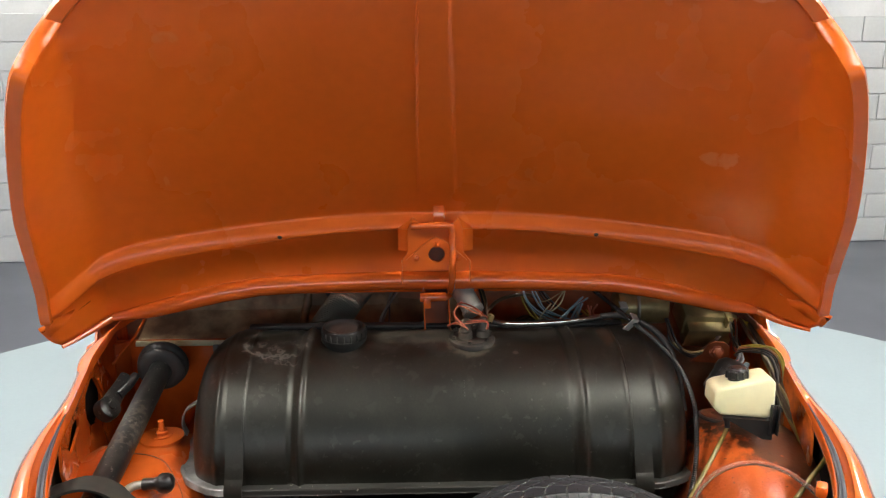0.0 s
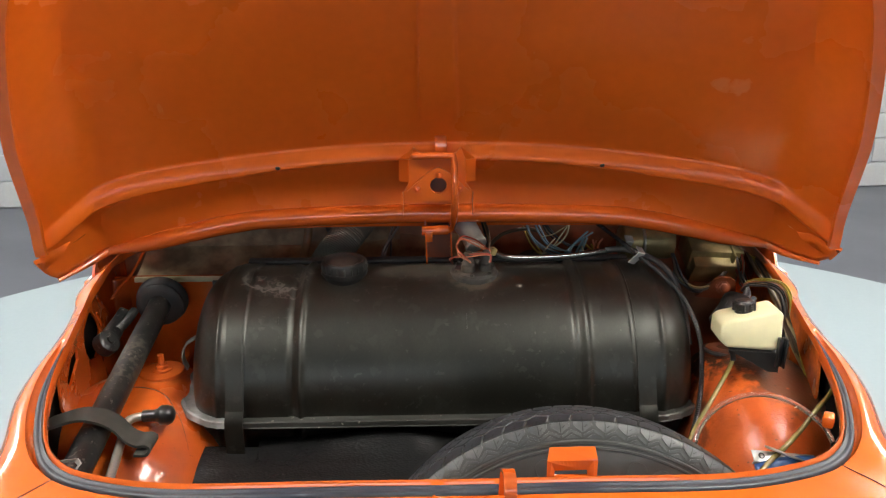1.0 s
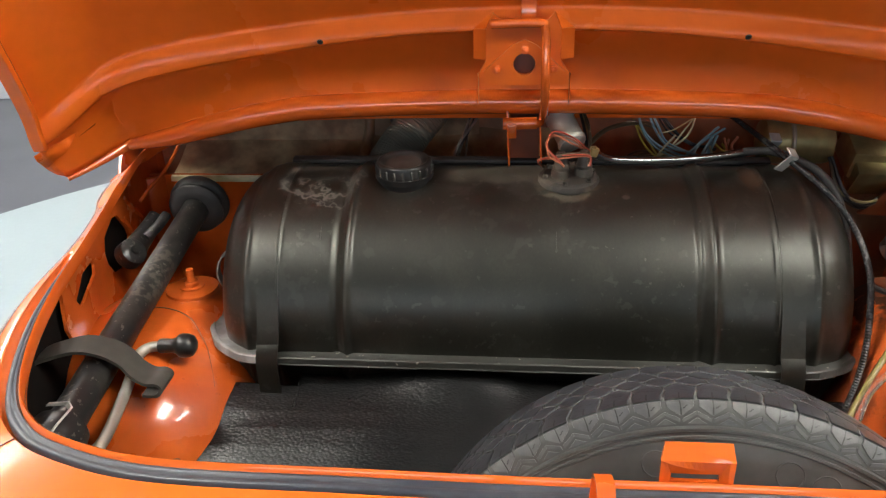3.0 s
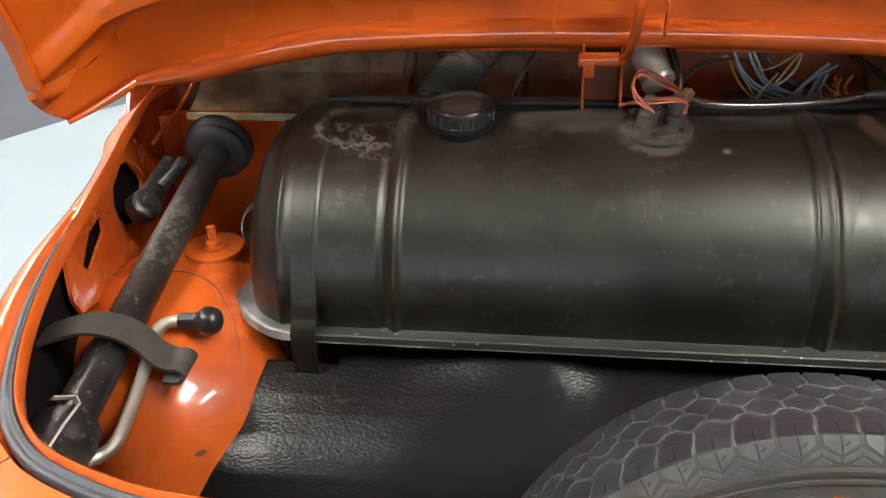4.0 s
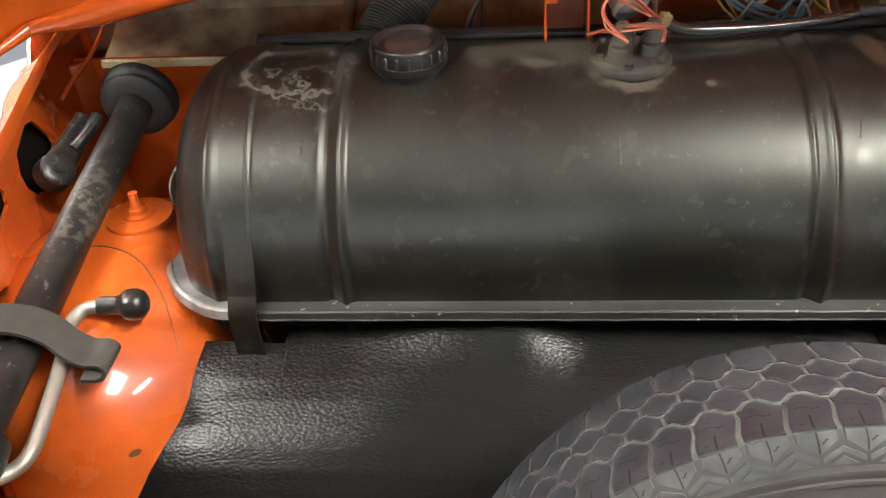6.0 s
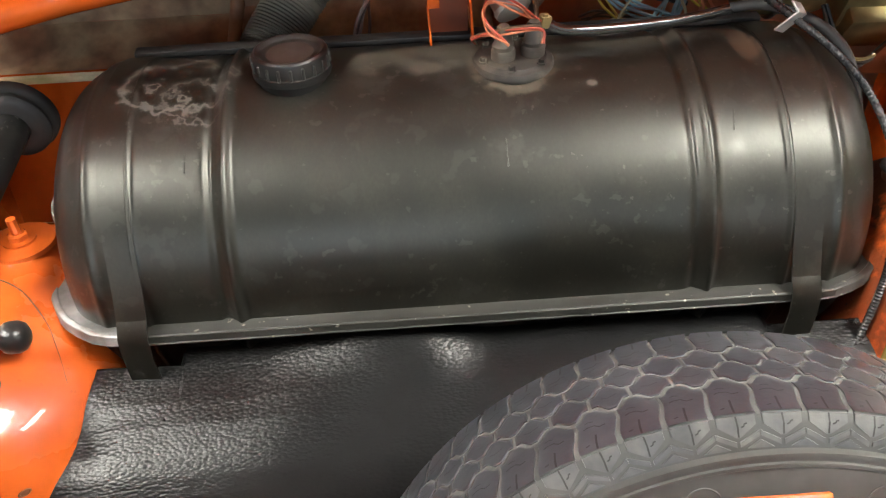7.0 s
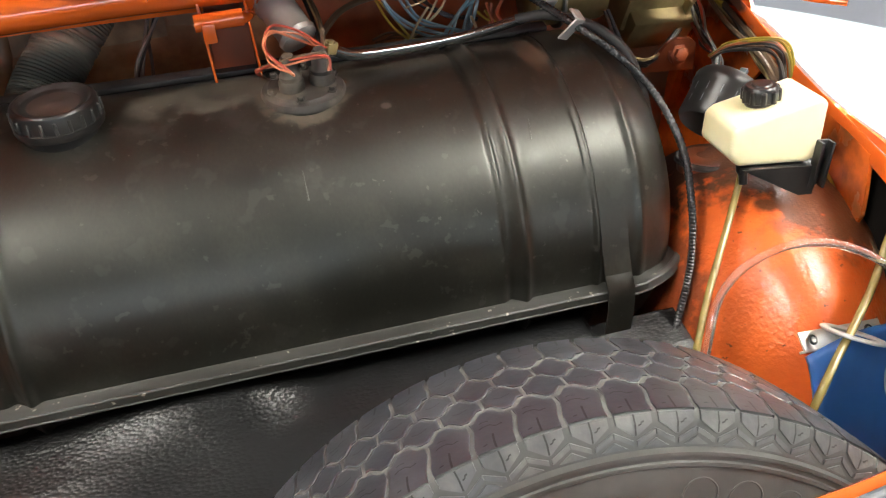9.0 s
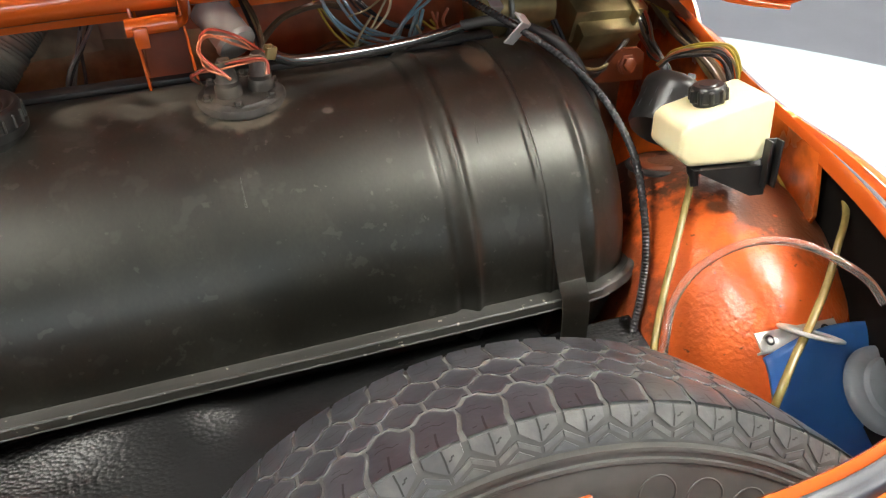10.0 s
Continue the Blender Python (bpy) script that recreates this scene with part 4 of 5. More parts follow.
part("seam_flange", grid(ring_pts[29:32], loop_u=True), M_FLANGE, tank, "worn dark seam flange", angle=28)
part("flange_corner", grid([[p + V(0, 0, 0.0008 * math.sin(k * 2.1)) for p in r] for k, r in enumerate(ring_pts[19:30])], loop_u=True), M_BARE, tank, "bare metal corner of the seam flange", angle=50)
part("flange_corner", grid([[p + V(0, 0, 0.0008 * math.sin(k * 1.7)) for p in r] for k, r in enumerate(ring_pts[31:] + ring_pts[:2])], loop_u=True), M_FLANGE, tank, "worn dark corner of the seam flange", angle=50)
part("seam_flange", grid(ring_pts[1:20], loop_u=True), M_FLANGE, tank, "worn dark seam flange", angle=28)
part("lug", band(curve([(-0.408, 1.36, 0.700), (-0.425, 1.35, 0.690), (-0.428, 1.34, 0.672), (-0.420, 1.335, 0.655)], 5), (0, 1, 0.2), 0.012, 0.002), M_STEEL, tank, "bent metal lug")

# tension straps
for x, lean in ((-0.3165, 0.0075), (0.2885, -0.001)):
    path = [on_tank(x + lean * k / 20, 60 + 5 * k, 0.0014) for k in range(21)]
    x += lean
    path += [V(x, 1.183, 0.685), V(x, 1.173, 0.663), V(x, 1.163, 0.650), V(x, 1.161, 0.63), V(x, 1.163, 0.60), V(x, 1.168, 0.575)]
    upper = part("tank_strap", band(path[:23], (1, 0, 0), 0.026, 0.0016), M_TANK, tank, "black steel tension strap")
    part("strap_end", band(path[22:], (1, 0, 0), 0.026, 0.0016), M_TANK, upper)
part("edge_strip", box(0.63, 0.014, 0.009, pose(-0.01, 1.408, 0.812, 12), 0.003), M_RUBBER, tank, "black rubber strip along the top")

# hardened paint runs on the shell
for x, a0, a1, lean in ((0.027, 129, 138, 0.0), (0.229, 124, 131, -0.003), (-0.250, 128, 134, 0.0)):
    run = [on_tank(x + lean * k / 8, a0 + (a1 - a0) * k / 8, 0.0) for k in range(9)]
    part("paint_run", tube(run, lambda q: 0.0004 + 0.0005 * q ** 5, 8), M_TANK, tank)

# filler cap with a knurled rim
capm = pose(-0.159, 1.325, 0.8185, 3) @ Matrix.Diagonal((0.94, 0.94, 0.80, 1))
cap = part("filler_cap", lathe([(0.0, 0.0245), (0.0270, 0.0245), (0.0295, 0.0262), (0.0310, 0.0290), (0.0330, 0.0298), (0.0352, 0.0286), (0.0364, 0.026), (0.0366, 0.0105), (0.0382, 0.0095), (0.0384, 0.004), (0.0376, 0.001), (0.0340, 0.000), (0.0340, -0.014), (0.0, -0.014)], capm, 54), M_CAP, tank, "black knurled filler cap with a rusty top")
for k in range(20):
    a = 2 * math.pi * (k + 0.3) / 20
    part("rib", box(0.0030, 0.0028, 0.0135, capm @ pose(0.0370 * math.cos(a), 0.0370 * math.sin(a), 0.0165, 0, 0, math.degrees(a)), 0.0008, 1), M_FLANGE, cap, "rib worn pale at its edge")
part("cap_centre", lathe([(0.0, 0.0265), (0.004, 0.0265), (0.006, 0.0252), (0.020, 0.0250), (0.024, 0.0243)], capm, 24), mat("rusty_paint", (0.032, 0.016, 0.010), 0.75, second=(0.012, 0.009, 0.008), scale=60, bump=0.1), cap, "rust-brown worn centre")

# fuel gauge sender
sm = pose(0.0435, 1.328, 0.8165, 5) @ Matrix.Diagonal((0.90, 0.90, 0.95, 1))
sender = part("sender_unit", lathe([(0.0, 0.006), (0.034, 0.006), (0.036, 0.004), (0.040, 0.003), (0.042, 0.0), (0.0425, -0.003), (0.0395, -0.004), (0.0410, -0.0045), (0.0410, -0.008)], sm, 40), M_DUST, tank, "dusty round fuel gauge sender")
for k in range(6):
    a = radians(60 * k + 20)
    part("screw", bolt(sm @ pose(0.034 * math.cos(a), 0.034 * math.sin(a), 0.006), 0.0035, 0.004), M_DUST, sender)
for dx, dy in ((-0.011, -0.006), (0.020, 0.0)):
    part("terminal_boot", lathe([(0.0125, 0.004), (0.0125, 0.012), (0.0108, 0.014), (0.0112, 0.018), (0.0095, 0.020), (0.0075, 0.034), (0.0055, 0.037), (0.0, 0.037)], sm @ pose(dx, dy, 0.002), 20), M_DUST, sender, "grey-black rubber terminal boot")
part("return_elbow", tube(curve([(0.062, 1.345, 0.820), (0.063, 1.346, 0.832), (0.067, 1.347, 0.840), (0.074, 1.347, 0.843)], 5), 0.0045, 10), M_STEEL, sender)

# fuel pipe along the tank's top
pipe = thing("fuel_pipe", (0.18, 1.37, 0.82), "thin steel and black rubber fuel pipe along the tank", "pipe")
part("steel_pipe", tube(curve([(0.074, 1.345, 0.843), (0.10, 1.352, 0.832), (0.16, 1.362, 0.828), (0.22, 1.372, 0.829), (0.275, 1.384, 0.834)], 8), 0.0052, 12), M_PIPE, pipe)
part("rubber_hose", tube(curve([(0.262, 1.381, 0.834), (0.290, 1.372, 0.838), (0.318, 1.352, 0.834), (0.342, 1.335, 0.822), (0.360, 1.322, 0.800), (0.374, 1.312, 0.760), (0.386, 1.302, 0.700)], 8), 0.0050, 12), M_RUBBER, pipe, "black rubber hose end")
part("hose_clip", join(box(0.010, 0.010, 0.012, pose(0.074, 1.343, 0.846, 0, 20, 20), 0.002), bolt(pose(0.074, 1.338, 0.851), 0.003, 0.003)), M_BRASS, pipe, "brass hose clip")

# ribbed cable round the tank's end
cable = thing("cable", (0.34, 1.28, 0.80), "black ribbed sheathed cable clipped round the tank end", "cable")
cpath = curve([(0.262, 1.45, 0.86), (0.285, 1.395, 0.848), (0.302, 1.335, 0.840), (0.336, 1.305, 0.815), (0.367, 1.28, 0.78), (0.376, 1.235, 0.742), (0.371, 1.200, 0.702), (0.364, 1.178, 0.667), (0.355, 1.165, 0.634), (0.344, 1.155, 0.595), (0.338, 1.15, 0.54)], 48)
part("sheath", tube(cpath, lambda s: 0.0036 + 0.0004 * math.cos(s * 2 * math.pi * 120), 10), M_CABLE, cable)
for p, rz, lean in (((0.301, 1.398, 0.834), 15, 8), ((0.299, 1.330, 0.836), 30, 22)):
    m = pose(*p, 35, lean, rz)
    part("clamp", join(box(0.015, 0.0022, 0.026, m, 0.0008, 1), box(0.015, 0.014, 0.0022, m @ pose(0, 0.006, 0.013), 0.0008, 1)), M_ZINC, cable, "bright steel clamp")

# ---- spare wheel ----
WX, WY, WZ = 0.1363, 0.8782, 0.5228
wheel = thing("spare_wheel", (WX, 0.78, 0.27), "spare wheel leaning upright, black tyre with honeycomb tread", "spare wheel")
WM = pose(WX, WY, WZ, -20.5, 0, -2.55)


def tp(r, y, a):
    return WM @ V(r * math.sin(a), y, r * math.cos(a))


CR = 0.2645                      # crown radius
NP = 66                          # pitches round the tyre
PITCH = 2 * math.pi / NP
PL = PITCH * CR
RH, ZA, ZP = 0.0208, 0.0074, PL * 0.14      # row height, zigzag amplitude and half plateau
EDGE = 0.0545


def tread_r(y):
    return table(abs(y), [(0.0, 0.2636), (0.02, 0.2635), (0.035, 0.2629), (0.046, 0.2621), (0.0545, 0.2612), (0.057, 0.2594)])


def side_y(r):
    return table(r, [(0.164, 0.049), (0.180, 0.0565), (0.200, 0.0608), (0.220, 0.0618), (0.2391, 0.0603), (0.250, 0.0582), (0.257, 0.0558), (0.2606, 0.0535)])


half = [(0.164, 0.049), (0.180, 0.0565), (0.200, 0.0608), (0.220, 0.0618), (0.2391, 0.0603), (0.250, 0.0582), (0.257, 0.0558), (0.2609, 0.0535), (0.2621, 0.046), (0.2629, 0.035), (0.2635, 0.02)]
section = [(r, -y) for r, y in half] + [(0.2636, 0.0)] + half[::-1]
NA = 198
tyre = part("tyre", grid([[tp(r, y, 2 * math.pi * k / NA) for r, y in section] for k in range(NA)], loop_v=True), M_GROOVE, wheel, "worn black tyre with dusty grooves", angle=60)


def inset(outline, gaps):
    """The outline moved inwards, each edge by its own gap."""
    n, out = len(outline), []
    for i in range(n):
        a, b, c = (Vector(outline[i - 1]), Vector(outline[i]), Vector(outline[(i + 1) % n]))
        d1, d2 = (b - a).normalized(), (c - b).normalized()
        n1, n2 = Vector((-d1.y, d1.x)), Vector((-d2.y, d2.x))
        g1, g2 = gaps[i - 1], gaps[i]
        det = n1.x * n2.y - n1.y * n2.x
        if abs(det) < 0.05:
            out.append(b + (n1 + n2).normalized() * (g1 + g2) / 2)
        else:
            out.append(b + Vector(((g1 * n2.y - g2 * n1.y) / det, (g2 * n1.x - g1 * n2.x) / det)))
    return out


def block(outline, gaps, height, a0, bm):
    """A raised rubber block with a worn edge: outline in arc length and width."""
    rings = [[bm.verts.new(tp(tread_r(y) + h, y, a0 + x / CR)) for x, y in inset(outline, [g + e for g in gaps])] for e, h in ((0.0, -0.001), (0.0002, height * 0.6), (0.0008, height * 0.95), (0.0020, height))]
    n = len(outline)
    for A, B in zip(rings, rings[1:]):
        for i in range(n):
            bm.faces.new((A[i], A[(i + 1) % n], B[(i + 1) % n], B[i]))
    cx, cy = sum(p[0] for p in outline) / n, sum(p[1] for p in outline) / n
    mid = bm.verts.new(tp(tread_r(cy) + height, cy, a0 + cx / CR))
    for i in range(n):
        bm.faces.new((rings[-1][i], rings[-1][(i + 1) % n], mid))


def add_grid(rows, bm):
    vs = [[bm.verts.new(p) for p in r] for r in rows]
    for A, B in zip(vs, vs[1:]):
        for i in range(len(A) - 1):
            bm.faces.new((A[i], A[i + 1], B[i + 1], B[i]))


def edge_block(s, x0, height, a0, bm):
    """A block from the outermost zigzag groove to the tread's edge."""
    def inner(u):
        a = abs(u) * PL / 2
        return RH - ZA / 2 + ZA * max(0.0, min(1.0, (a - ZP) / (PL / 2 - 2 * ZP)))
    us = [-1, -0.999, -0.93, -0.7, -0.5, -0.3, 0.0, 0.3, 0.5, 0.7, 0.93, 0.999, 1]
    rows = []
    for q, hh in ((0.0, -0.001), (0.001, height * 0.6), (0.06, height), (0.25, height), (0.5, height), (0.75, height), (0.96, height), (1.0, height * 0.92)):
        row = []
        for k, u in enumerate(us):
            yi = inner(u) + 0.0016
            y = yi + (EDGE - yi) * q
            gap = 0.0011 + 0.0006 * q
            x = u * (PL / 2 - gap) + s * 0.0035 * q * q + 0.0011 * math.sin(q * 6.5)
            h = -0.001 if k in (0, len(us) - 1) else (min(hh, height * 0.8) if k in (1, len(us) - 2) else hh)
            row.append(tp(tread_r(y) + h, s * y, a0 + (x0 + x) / CR))
        rows.append(row)
    add_grid(rows, bm)


def slit(points, a0, height, bm, w=0.0005):
    """A narrow dark cut in a block, along points of arc length and width."""
    P = [Vector(p) for p in points]
    rows = []
    for i, p in enumerate(P):
        d = (P[min(i + 1, len(P) - 1)] - P[max(i - 1, 0)]).normalized()
        o = Vector((-d.y, d.x)) * w
        rows.append([tp(tread_r(q.y) + height, q.y, a0 + q.x / CR) for q in (p - o, p + o)])
    add_grid(rows, bm)


def side_block(outline, h, a0, bm):
    n = len(outline)
    cx, cr = sum(p[0] for p in outline) / n, sum(p[1] for p in outline) / n
    low, top = [], []
    for x, r in outline:
        low.append(bm.verts.new(tp(r, -side_y(r) + 0.001, a0 + x / CR)))
        r2, x2 = cr + (r - cr) * 0.93, cx + (x - cx) * 0.95
        top.append(bm.verts.new(tp(r2 + h * 0.25, -side_y(r2) - h, a0 + x2 / CR)))
    for i in range(n):
        bm.faces.new((low[i], low[(i + 1) % n], top[(i + 1) % n], top[i]))
    bm.faces.new(top)


def side_cut(points, a0, w, bm, out=0.0014):
    """A narrow cut in the shoulder, along points of arc length and radius."""
    P = [Vector(p) for p in points]
    rows = []
    for i, p in enumerate(P):
        d = (P[min(i + 1, len(P) - 1)] - P[max(i - 1, 0)]).normalized()
        o = Vector((-d.y, d.x)) * w
        rows.append([tp(q.y, -side_y(q.y) - out, a0 + q.x / CR) for q in (p - o, p + o)])
    add_grid(rows, bm)


BH = 0.0010
tread, shoulder, lugs, cuts = bmesh.new(), bmesh.new(), bmesh.new(), bmesh.new()
wob = random.Random(4)
MAIN, MINOR, SEP = 0.0019, 0.0011, 0.0010
hi, lo = RH / 2 + ZA / 2, RH / 2 - ZA / 2
cell = [(-PL / 2, -lo), (-PL / 2 + ZP, -lo), (-ZP, -hi), (ZP, -hi), (PL / 2 - ZP, -lo), (PL / 2, -lo), (PL / 2, lo), (PL / 2 - ZP, lo), (ZP, hi), (-ZP, hi), (-PL / 2 + ZP, lo), (-PL / 2, lo)]
for k in range(NP):
    a0 = k * PITCH
    for row in range(-1, 1):
        off, yc = (PL / 2 if row % 2 else 0.0), (row + 0.5) * RH
        bottom, top = ((MAIN, MINOR) if row < 0 else (MINOR, MAIN))
        block([(off + x + wob.uniform(-0.0002, 0.0002), yc + y) for x, y in cell], [bottom] * 5 + [SEP] + [top] * 5 + [SEP], BH * wob.uniform(0.94, 1.04), a0, tread)
        if wob.random() < 0.5:
            slit([(off - 0.005, yc + 0.0008), (off - 0.001, yc - 0.0010), (off + 0.005, yc + 0.0008)], a0, BH + 0.0002, cuts, 0.0003)
    for s in (-1, 1):
        # the row beyond the outermost hexagons is half a pitch further on
        x0 = PL / 2 if s > 0 else 0.0
        edge_block(s, x0, BH, a0, shoulder)
        slit([(x0 - 0.0078, s * 0.0352), (x0 - 0.0052, s * 0.0340), (x0 - 0.0012, s * 0.0342), (x0 + 0.0016, s * 0.0368), (x0 + 0.0052, s * 0.0362)], a0, BH + 0.0002, cuts, 0.0004)
        slit([(x0 - 0.0062, s * 0.0300), (x0 - 0.0040, s * 0.0292), (x0 - 0.0010, s * 0.0302)], a0, BH + 0.0002, cuts, 0.0003)
        slit([(x0 + s * 0.002, s * 0.0425), (x0 + s * 0.003, s * 0.049), (x0 + s * 0.0035, s * 0.0545)], a0, BH + 0.0002, cuts, 0.0006)
        slit([(x0 - 0.0095, s * 0.0502), (x0 - 0.0070, s * 0.0496)], a0, BH + 0.0002, cuts, 0.0004)
    # shoulder: a lug under each edge block, a bent bar below the gap and a small wedge
    x0 = -0.0035
    w = PL / 2 - 0.0016
    side_block([(x0 - w, 0.2606), (x0 + w, 0.2606), (x0 + w, 0.2558), (x0 + 0.0012, 0.2492), (x0 - 0.0012, 0.2492), (x0 - w, 0.2558)], 0.0015, a0, lugs)
    side_cut([(x0, 0.2606), (x0 + 0.0003, 0.2560), (x0, 0.2505)], a0, 0.0005, cuts, 0.0020)
    side_cut([(x0 + 0.0055, 0.2572), (x0 + 0.0040, 0.2568), (x0 + 0.0036, 0.2558), (x0 + 0.0020, 0.2553)], a0, 0.0004, cuts, 0.0020)
    xs_ = x0 + PL / 2
    v = PL / 2 - 0.0008
    for q in (-1, 1):
        side_block([(xs_, 0.2528), (xs_ + q * v, 0.2470), (xs_ + q * v, 0.2440), (xs_, 0.2498)], 0.0012, a0, lugs)
    side_block([(xs_ - 0.0080, 0.2432), (xs_ + 0.0080, 0.2432), (xs_, 0.2478)], 0.0012, a0, lugs)
part("tread", tread, M_TYRE, tyre, "grey-black honeycomb tread blocks", angle=30)["kind"] = "stuff"
part("outer_tread", shoulder, M_TYRE, tyre, angle=30)["kind"] = "stuff"
part("tread_slit", cuts, M_PLASTIC, tyre, "narrow dark slits in the tread", smooth=False)["kind"] = "stuff"
part("lug_ring", lugs, M_SIDE, tyre, angle=30)["kind"] = "stuff"
part("sidewall", grid([[tp(r, y, 2 * math.pi * k / NA) for r, y in [(0.164, -0.0500), (0.180, -0.0572), (0.200, -0.0616), (0.220, -0.0626), (0.2315, -0.0622), (0.2325, -0.0636), (0.2345, -0.0636), (0.2352, -0.0624), (0.2378, -0.0624), (0.2386, -0.0640), (0.2408, -0.0640), (0.2418, -0.0612), (0.2420, -0.0590)]] for k in range(NA)], loop_v=True), M_SIDEWALL, tyre, "smooth black sidewall with a raised ring", angle=25)
# base darker than the lugs, so the grooves' shade is in the colour
part("shoulder_band", grid([[tp(r, -side_y(r) - 0.0004, 2 * math.pi * k / NA) for r in (0.2415, 0.246, 0.250, 0.254, 0.257, 0.2600)] for k in range(NA)], loop_v=True), M_SIDEWALL, tyre)
rim = part("rim", lathe([(0.0, 0.0), (0.05, 0.0), (0.10, 0.01), (0.13, -0.02), (0.145, -0.042), (0.160, -0.049), (0.166, -0.053), (0.168, -0.049)], WM @ pose(0, 0, 0, -90) @ Matrix.Diagonal((1, 1, -1, 1)), 64), M_JACK, wheel, "dark steel wheel rim")
# raised lettering on the sidewall reduced to plain rings
for a in (0.255, 0.385, 0.515, -0.21):
    pts = [(0.2145 + 0.0105 * math.cos(k * math.pi / 12), a + 0.048 * math.sin(k * math.pi / 12)) for k in range(24)]
    part("raised_mark", tube([tp(r, -side_y(r) - 0.0008, b) for r, b in pts], 0.0006, 8, closed=True), M_SIDEWALL, tyre)

# ---- leatherette mat ----
rows = []
for i in range(80):
    q = i / 79
    row = []
    for j in range(90):
        x = -0.372 + 0.735 * j / 89
        x += {11: 0.0049, 12: -0.0028}.get(j, 0.0)
        start = 1.174 if x < -0.276 or x > 0.262 else 1.25
        y = table(q, [(0, start), (0.1, min(start - 0.010, 1.21)), (0.60, 1.10), (0.85, 1.04), (0.92, 1.030), (1, 1.026)])
        z = table(y, [(1.026, 0.30), (1.030, 0.45), (1.036, 0.485), (1.046, 0.510), (1.056, 0.526), (1.068, 0.540), (1.084, 0.554), (1.10, 0.5655), (1.12, 0.5775), (1.14, 0.587), (1.16, 0.594), (1.172, 0.598), (1.184, 0.6025), (1.196, 0.607), (1.21, 0.610), (1.26, 0.612)])
        edge_l = smoothstep(-0.30, -0.372, x) * smoothstep(0.1, 0.8, q)
        z += 0.008 + 0.003 * noise.noise(V(x * 5, y * 6, 0)) + 0.0012 * noise.noise(V(x * 14, y * 16, 3)) * (1 - smoothstep(0.15, 0.25, x)) + 0.003 * math.sin((y - 1.03) * 44 + 5.0 * noise.noise(V(x * 7, y * 5, 8))) * smoothstep(0.0, -0.25, x) * 0.55 + 0.017 * (1 - smoothstep(-0.066, 0.015, x)) * smoothstep(-0.24, -0.09, x) * math.exp(-((y - 1.180) / 0.034) ** 2)
        row.append(V(x - 0.065 * smoothstep(0.2, 0.8, q) * smoothstep(-0.2, -0.372, x), y, z - 0.010 * edge_l))
    rows.append(row)
mat_ob = solid("floor_mat", grid(rows), M_MAT, "black grained leatherette mat sloping below the tank", "mat")
thick(mat_ob, 0.003)

# ---- jack on the inner wing, with its strap and crank ----
jack = thing("car_jack", (-0.49, 1.2, 0.66), "black tubular car jack with chipped paint", "jack")
JA, JB = V(-0.494, 1.448, 0.722), V(-0.472, 0.960, 0.652)
part("jack_tube", tube([JA.lerp(JB, k / 20) for k in range(21)], 0.0190, 24), M_JACK, jack)
ax = (JB - JA).normalized()
jm = Matrix.Translation(JA) @ ax.to_track_quat("Z", "Y").to_matrix().to_4x4()
part("flange_ring", lathe([(0.020, 0.006), (0.028, 0.006), (0.036, 0.004), (0.040, 0.0), (0.040, -0.004), (0.036, -0.007), (0.030, -0.007), (0.041, -0.012), (0.044, -0.016), (0.044, -0.022), (0.040, -0.026), (0.0, -0.026)], jm, 40), M_RUBBER, jack, "black rubber-faced jack foot")
jm2 = Matrix.Translation(JB) @ ax.to_track_quat("Z", "Y").to_matrix().to_4x4()
part("gear_head", lathe([(0.0205, -0.055), (0.028, -0.050), (0.030, -0.030), (0.0285, -0.026), (0.0285, -0.018), (0.031, -0.014), (0.031, 0.012), (0.024, 0.02), (0.0, 0.02)], jm2, 32), M_JACK, jack, "black gear head")
part("hook_bar", band([JB + V(-0.012, 0.052, 0.036), JB + V(0.010, 0.052, 0.038), JB + V(0.016, 0.046, 0.036), JB + V(0.014, 0.024, 0.034), JB + V(0.014, -0.02, 0.030)], (0.7, 0, 0.7), 0.006, 0.002), M_WORN, jack, "bare bright hooked edge")
lift = curve([(-0.546, 1.425, 0.718), (-0.549, 1.40, 0.708), (-0.549, 1.37, 0.703), (-0.545, 1.335, 0.702)], 5)
arm = part("lifting_arm", tube(lift, lambda q: 0.0125 + 0.005 * q, 14, flat=0.75, up=(1, 0, 0.5)), M_JACK, jack, "scuffed pivoting lifting arm")
pm = Matrix.Translation((-0.545, 1.332, 0.702)) @ V(0.75, -0.25, 0.60).to_track_quat("Z", "Y").to_matrix().to_4x4()
part("pivot", lathe([(0.0, 0.016), (0.006, 0.016), (0.007, 0.013), (0.014, 0.013), (0.0185, 0.010), (0.0195, 0.004), (0.0195, -0.008), (0.0, -0.010)], pm, 24), M_JACK, arm)
part("claw", tube(curve([(-0.540, 1.372, 0.708), (-0.531, 1.395, 0.716), (-0.527, 1.418, 0.724)], 5), 0.0075, 10), M_JACK, arm)

crank = thing("crank_handle", (-0.45, 1.1, 0.62), "steel crank handle with a black knob", "crank handle")
part("crank_rod", tube(curve([(-0.462, 0.985, 0.640), (-0.448, 0.998, 0.636), (-0.438, 1.015, 0.640), (-0.440, 1.06, 0.650), (-0.446, 1.112, 0.662), (-0.449, 1.135, 0.668), (-0.440, 1.148, 0.671), (-0.415, 1.150, 0.672)], 8), 0.0062, 12), M_STEEL, crank)
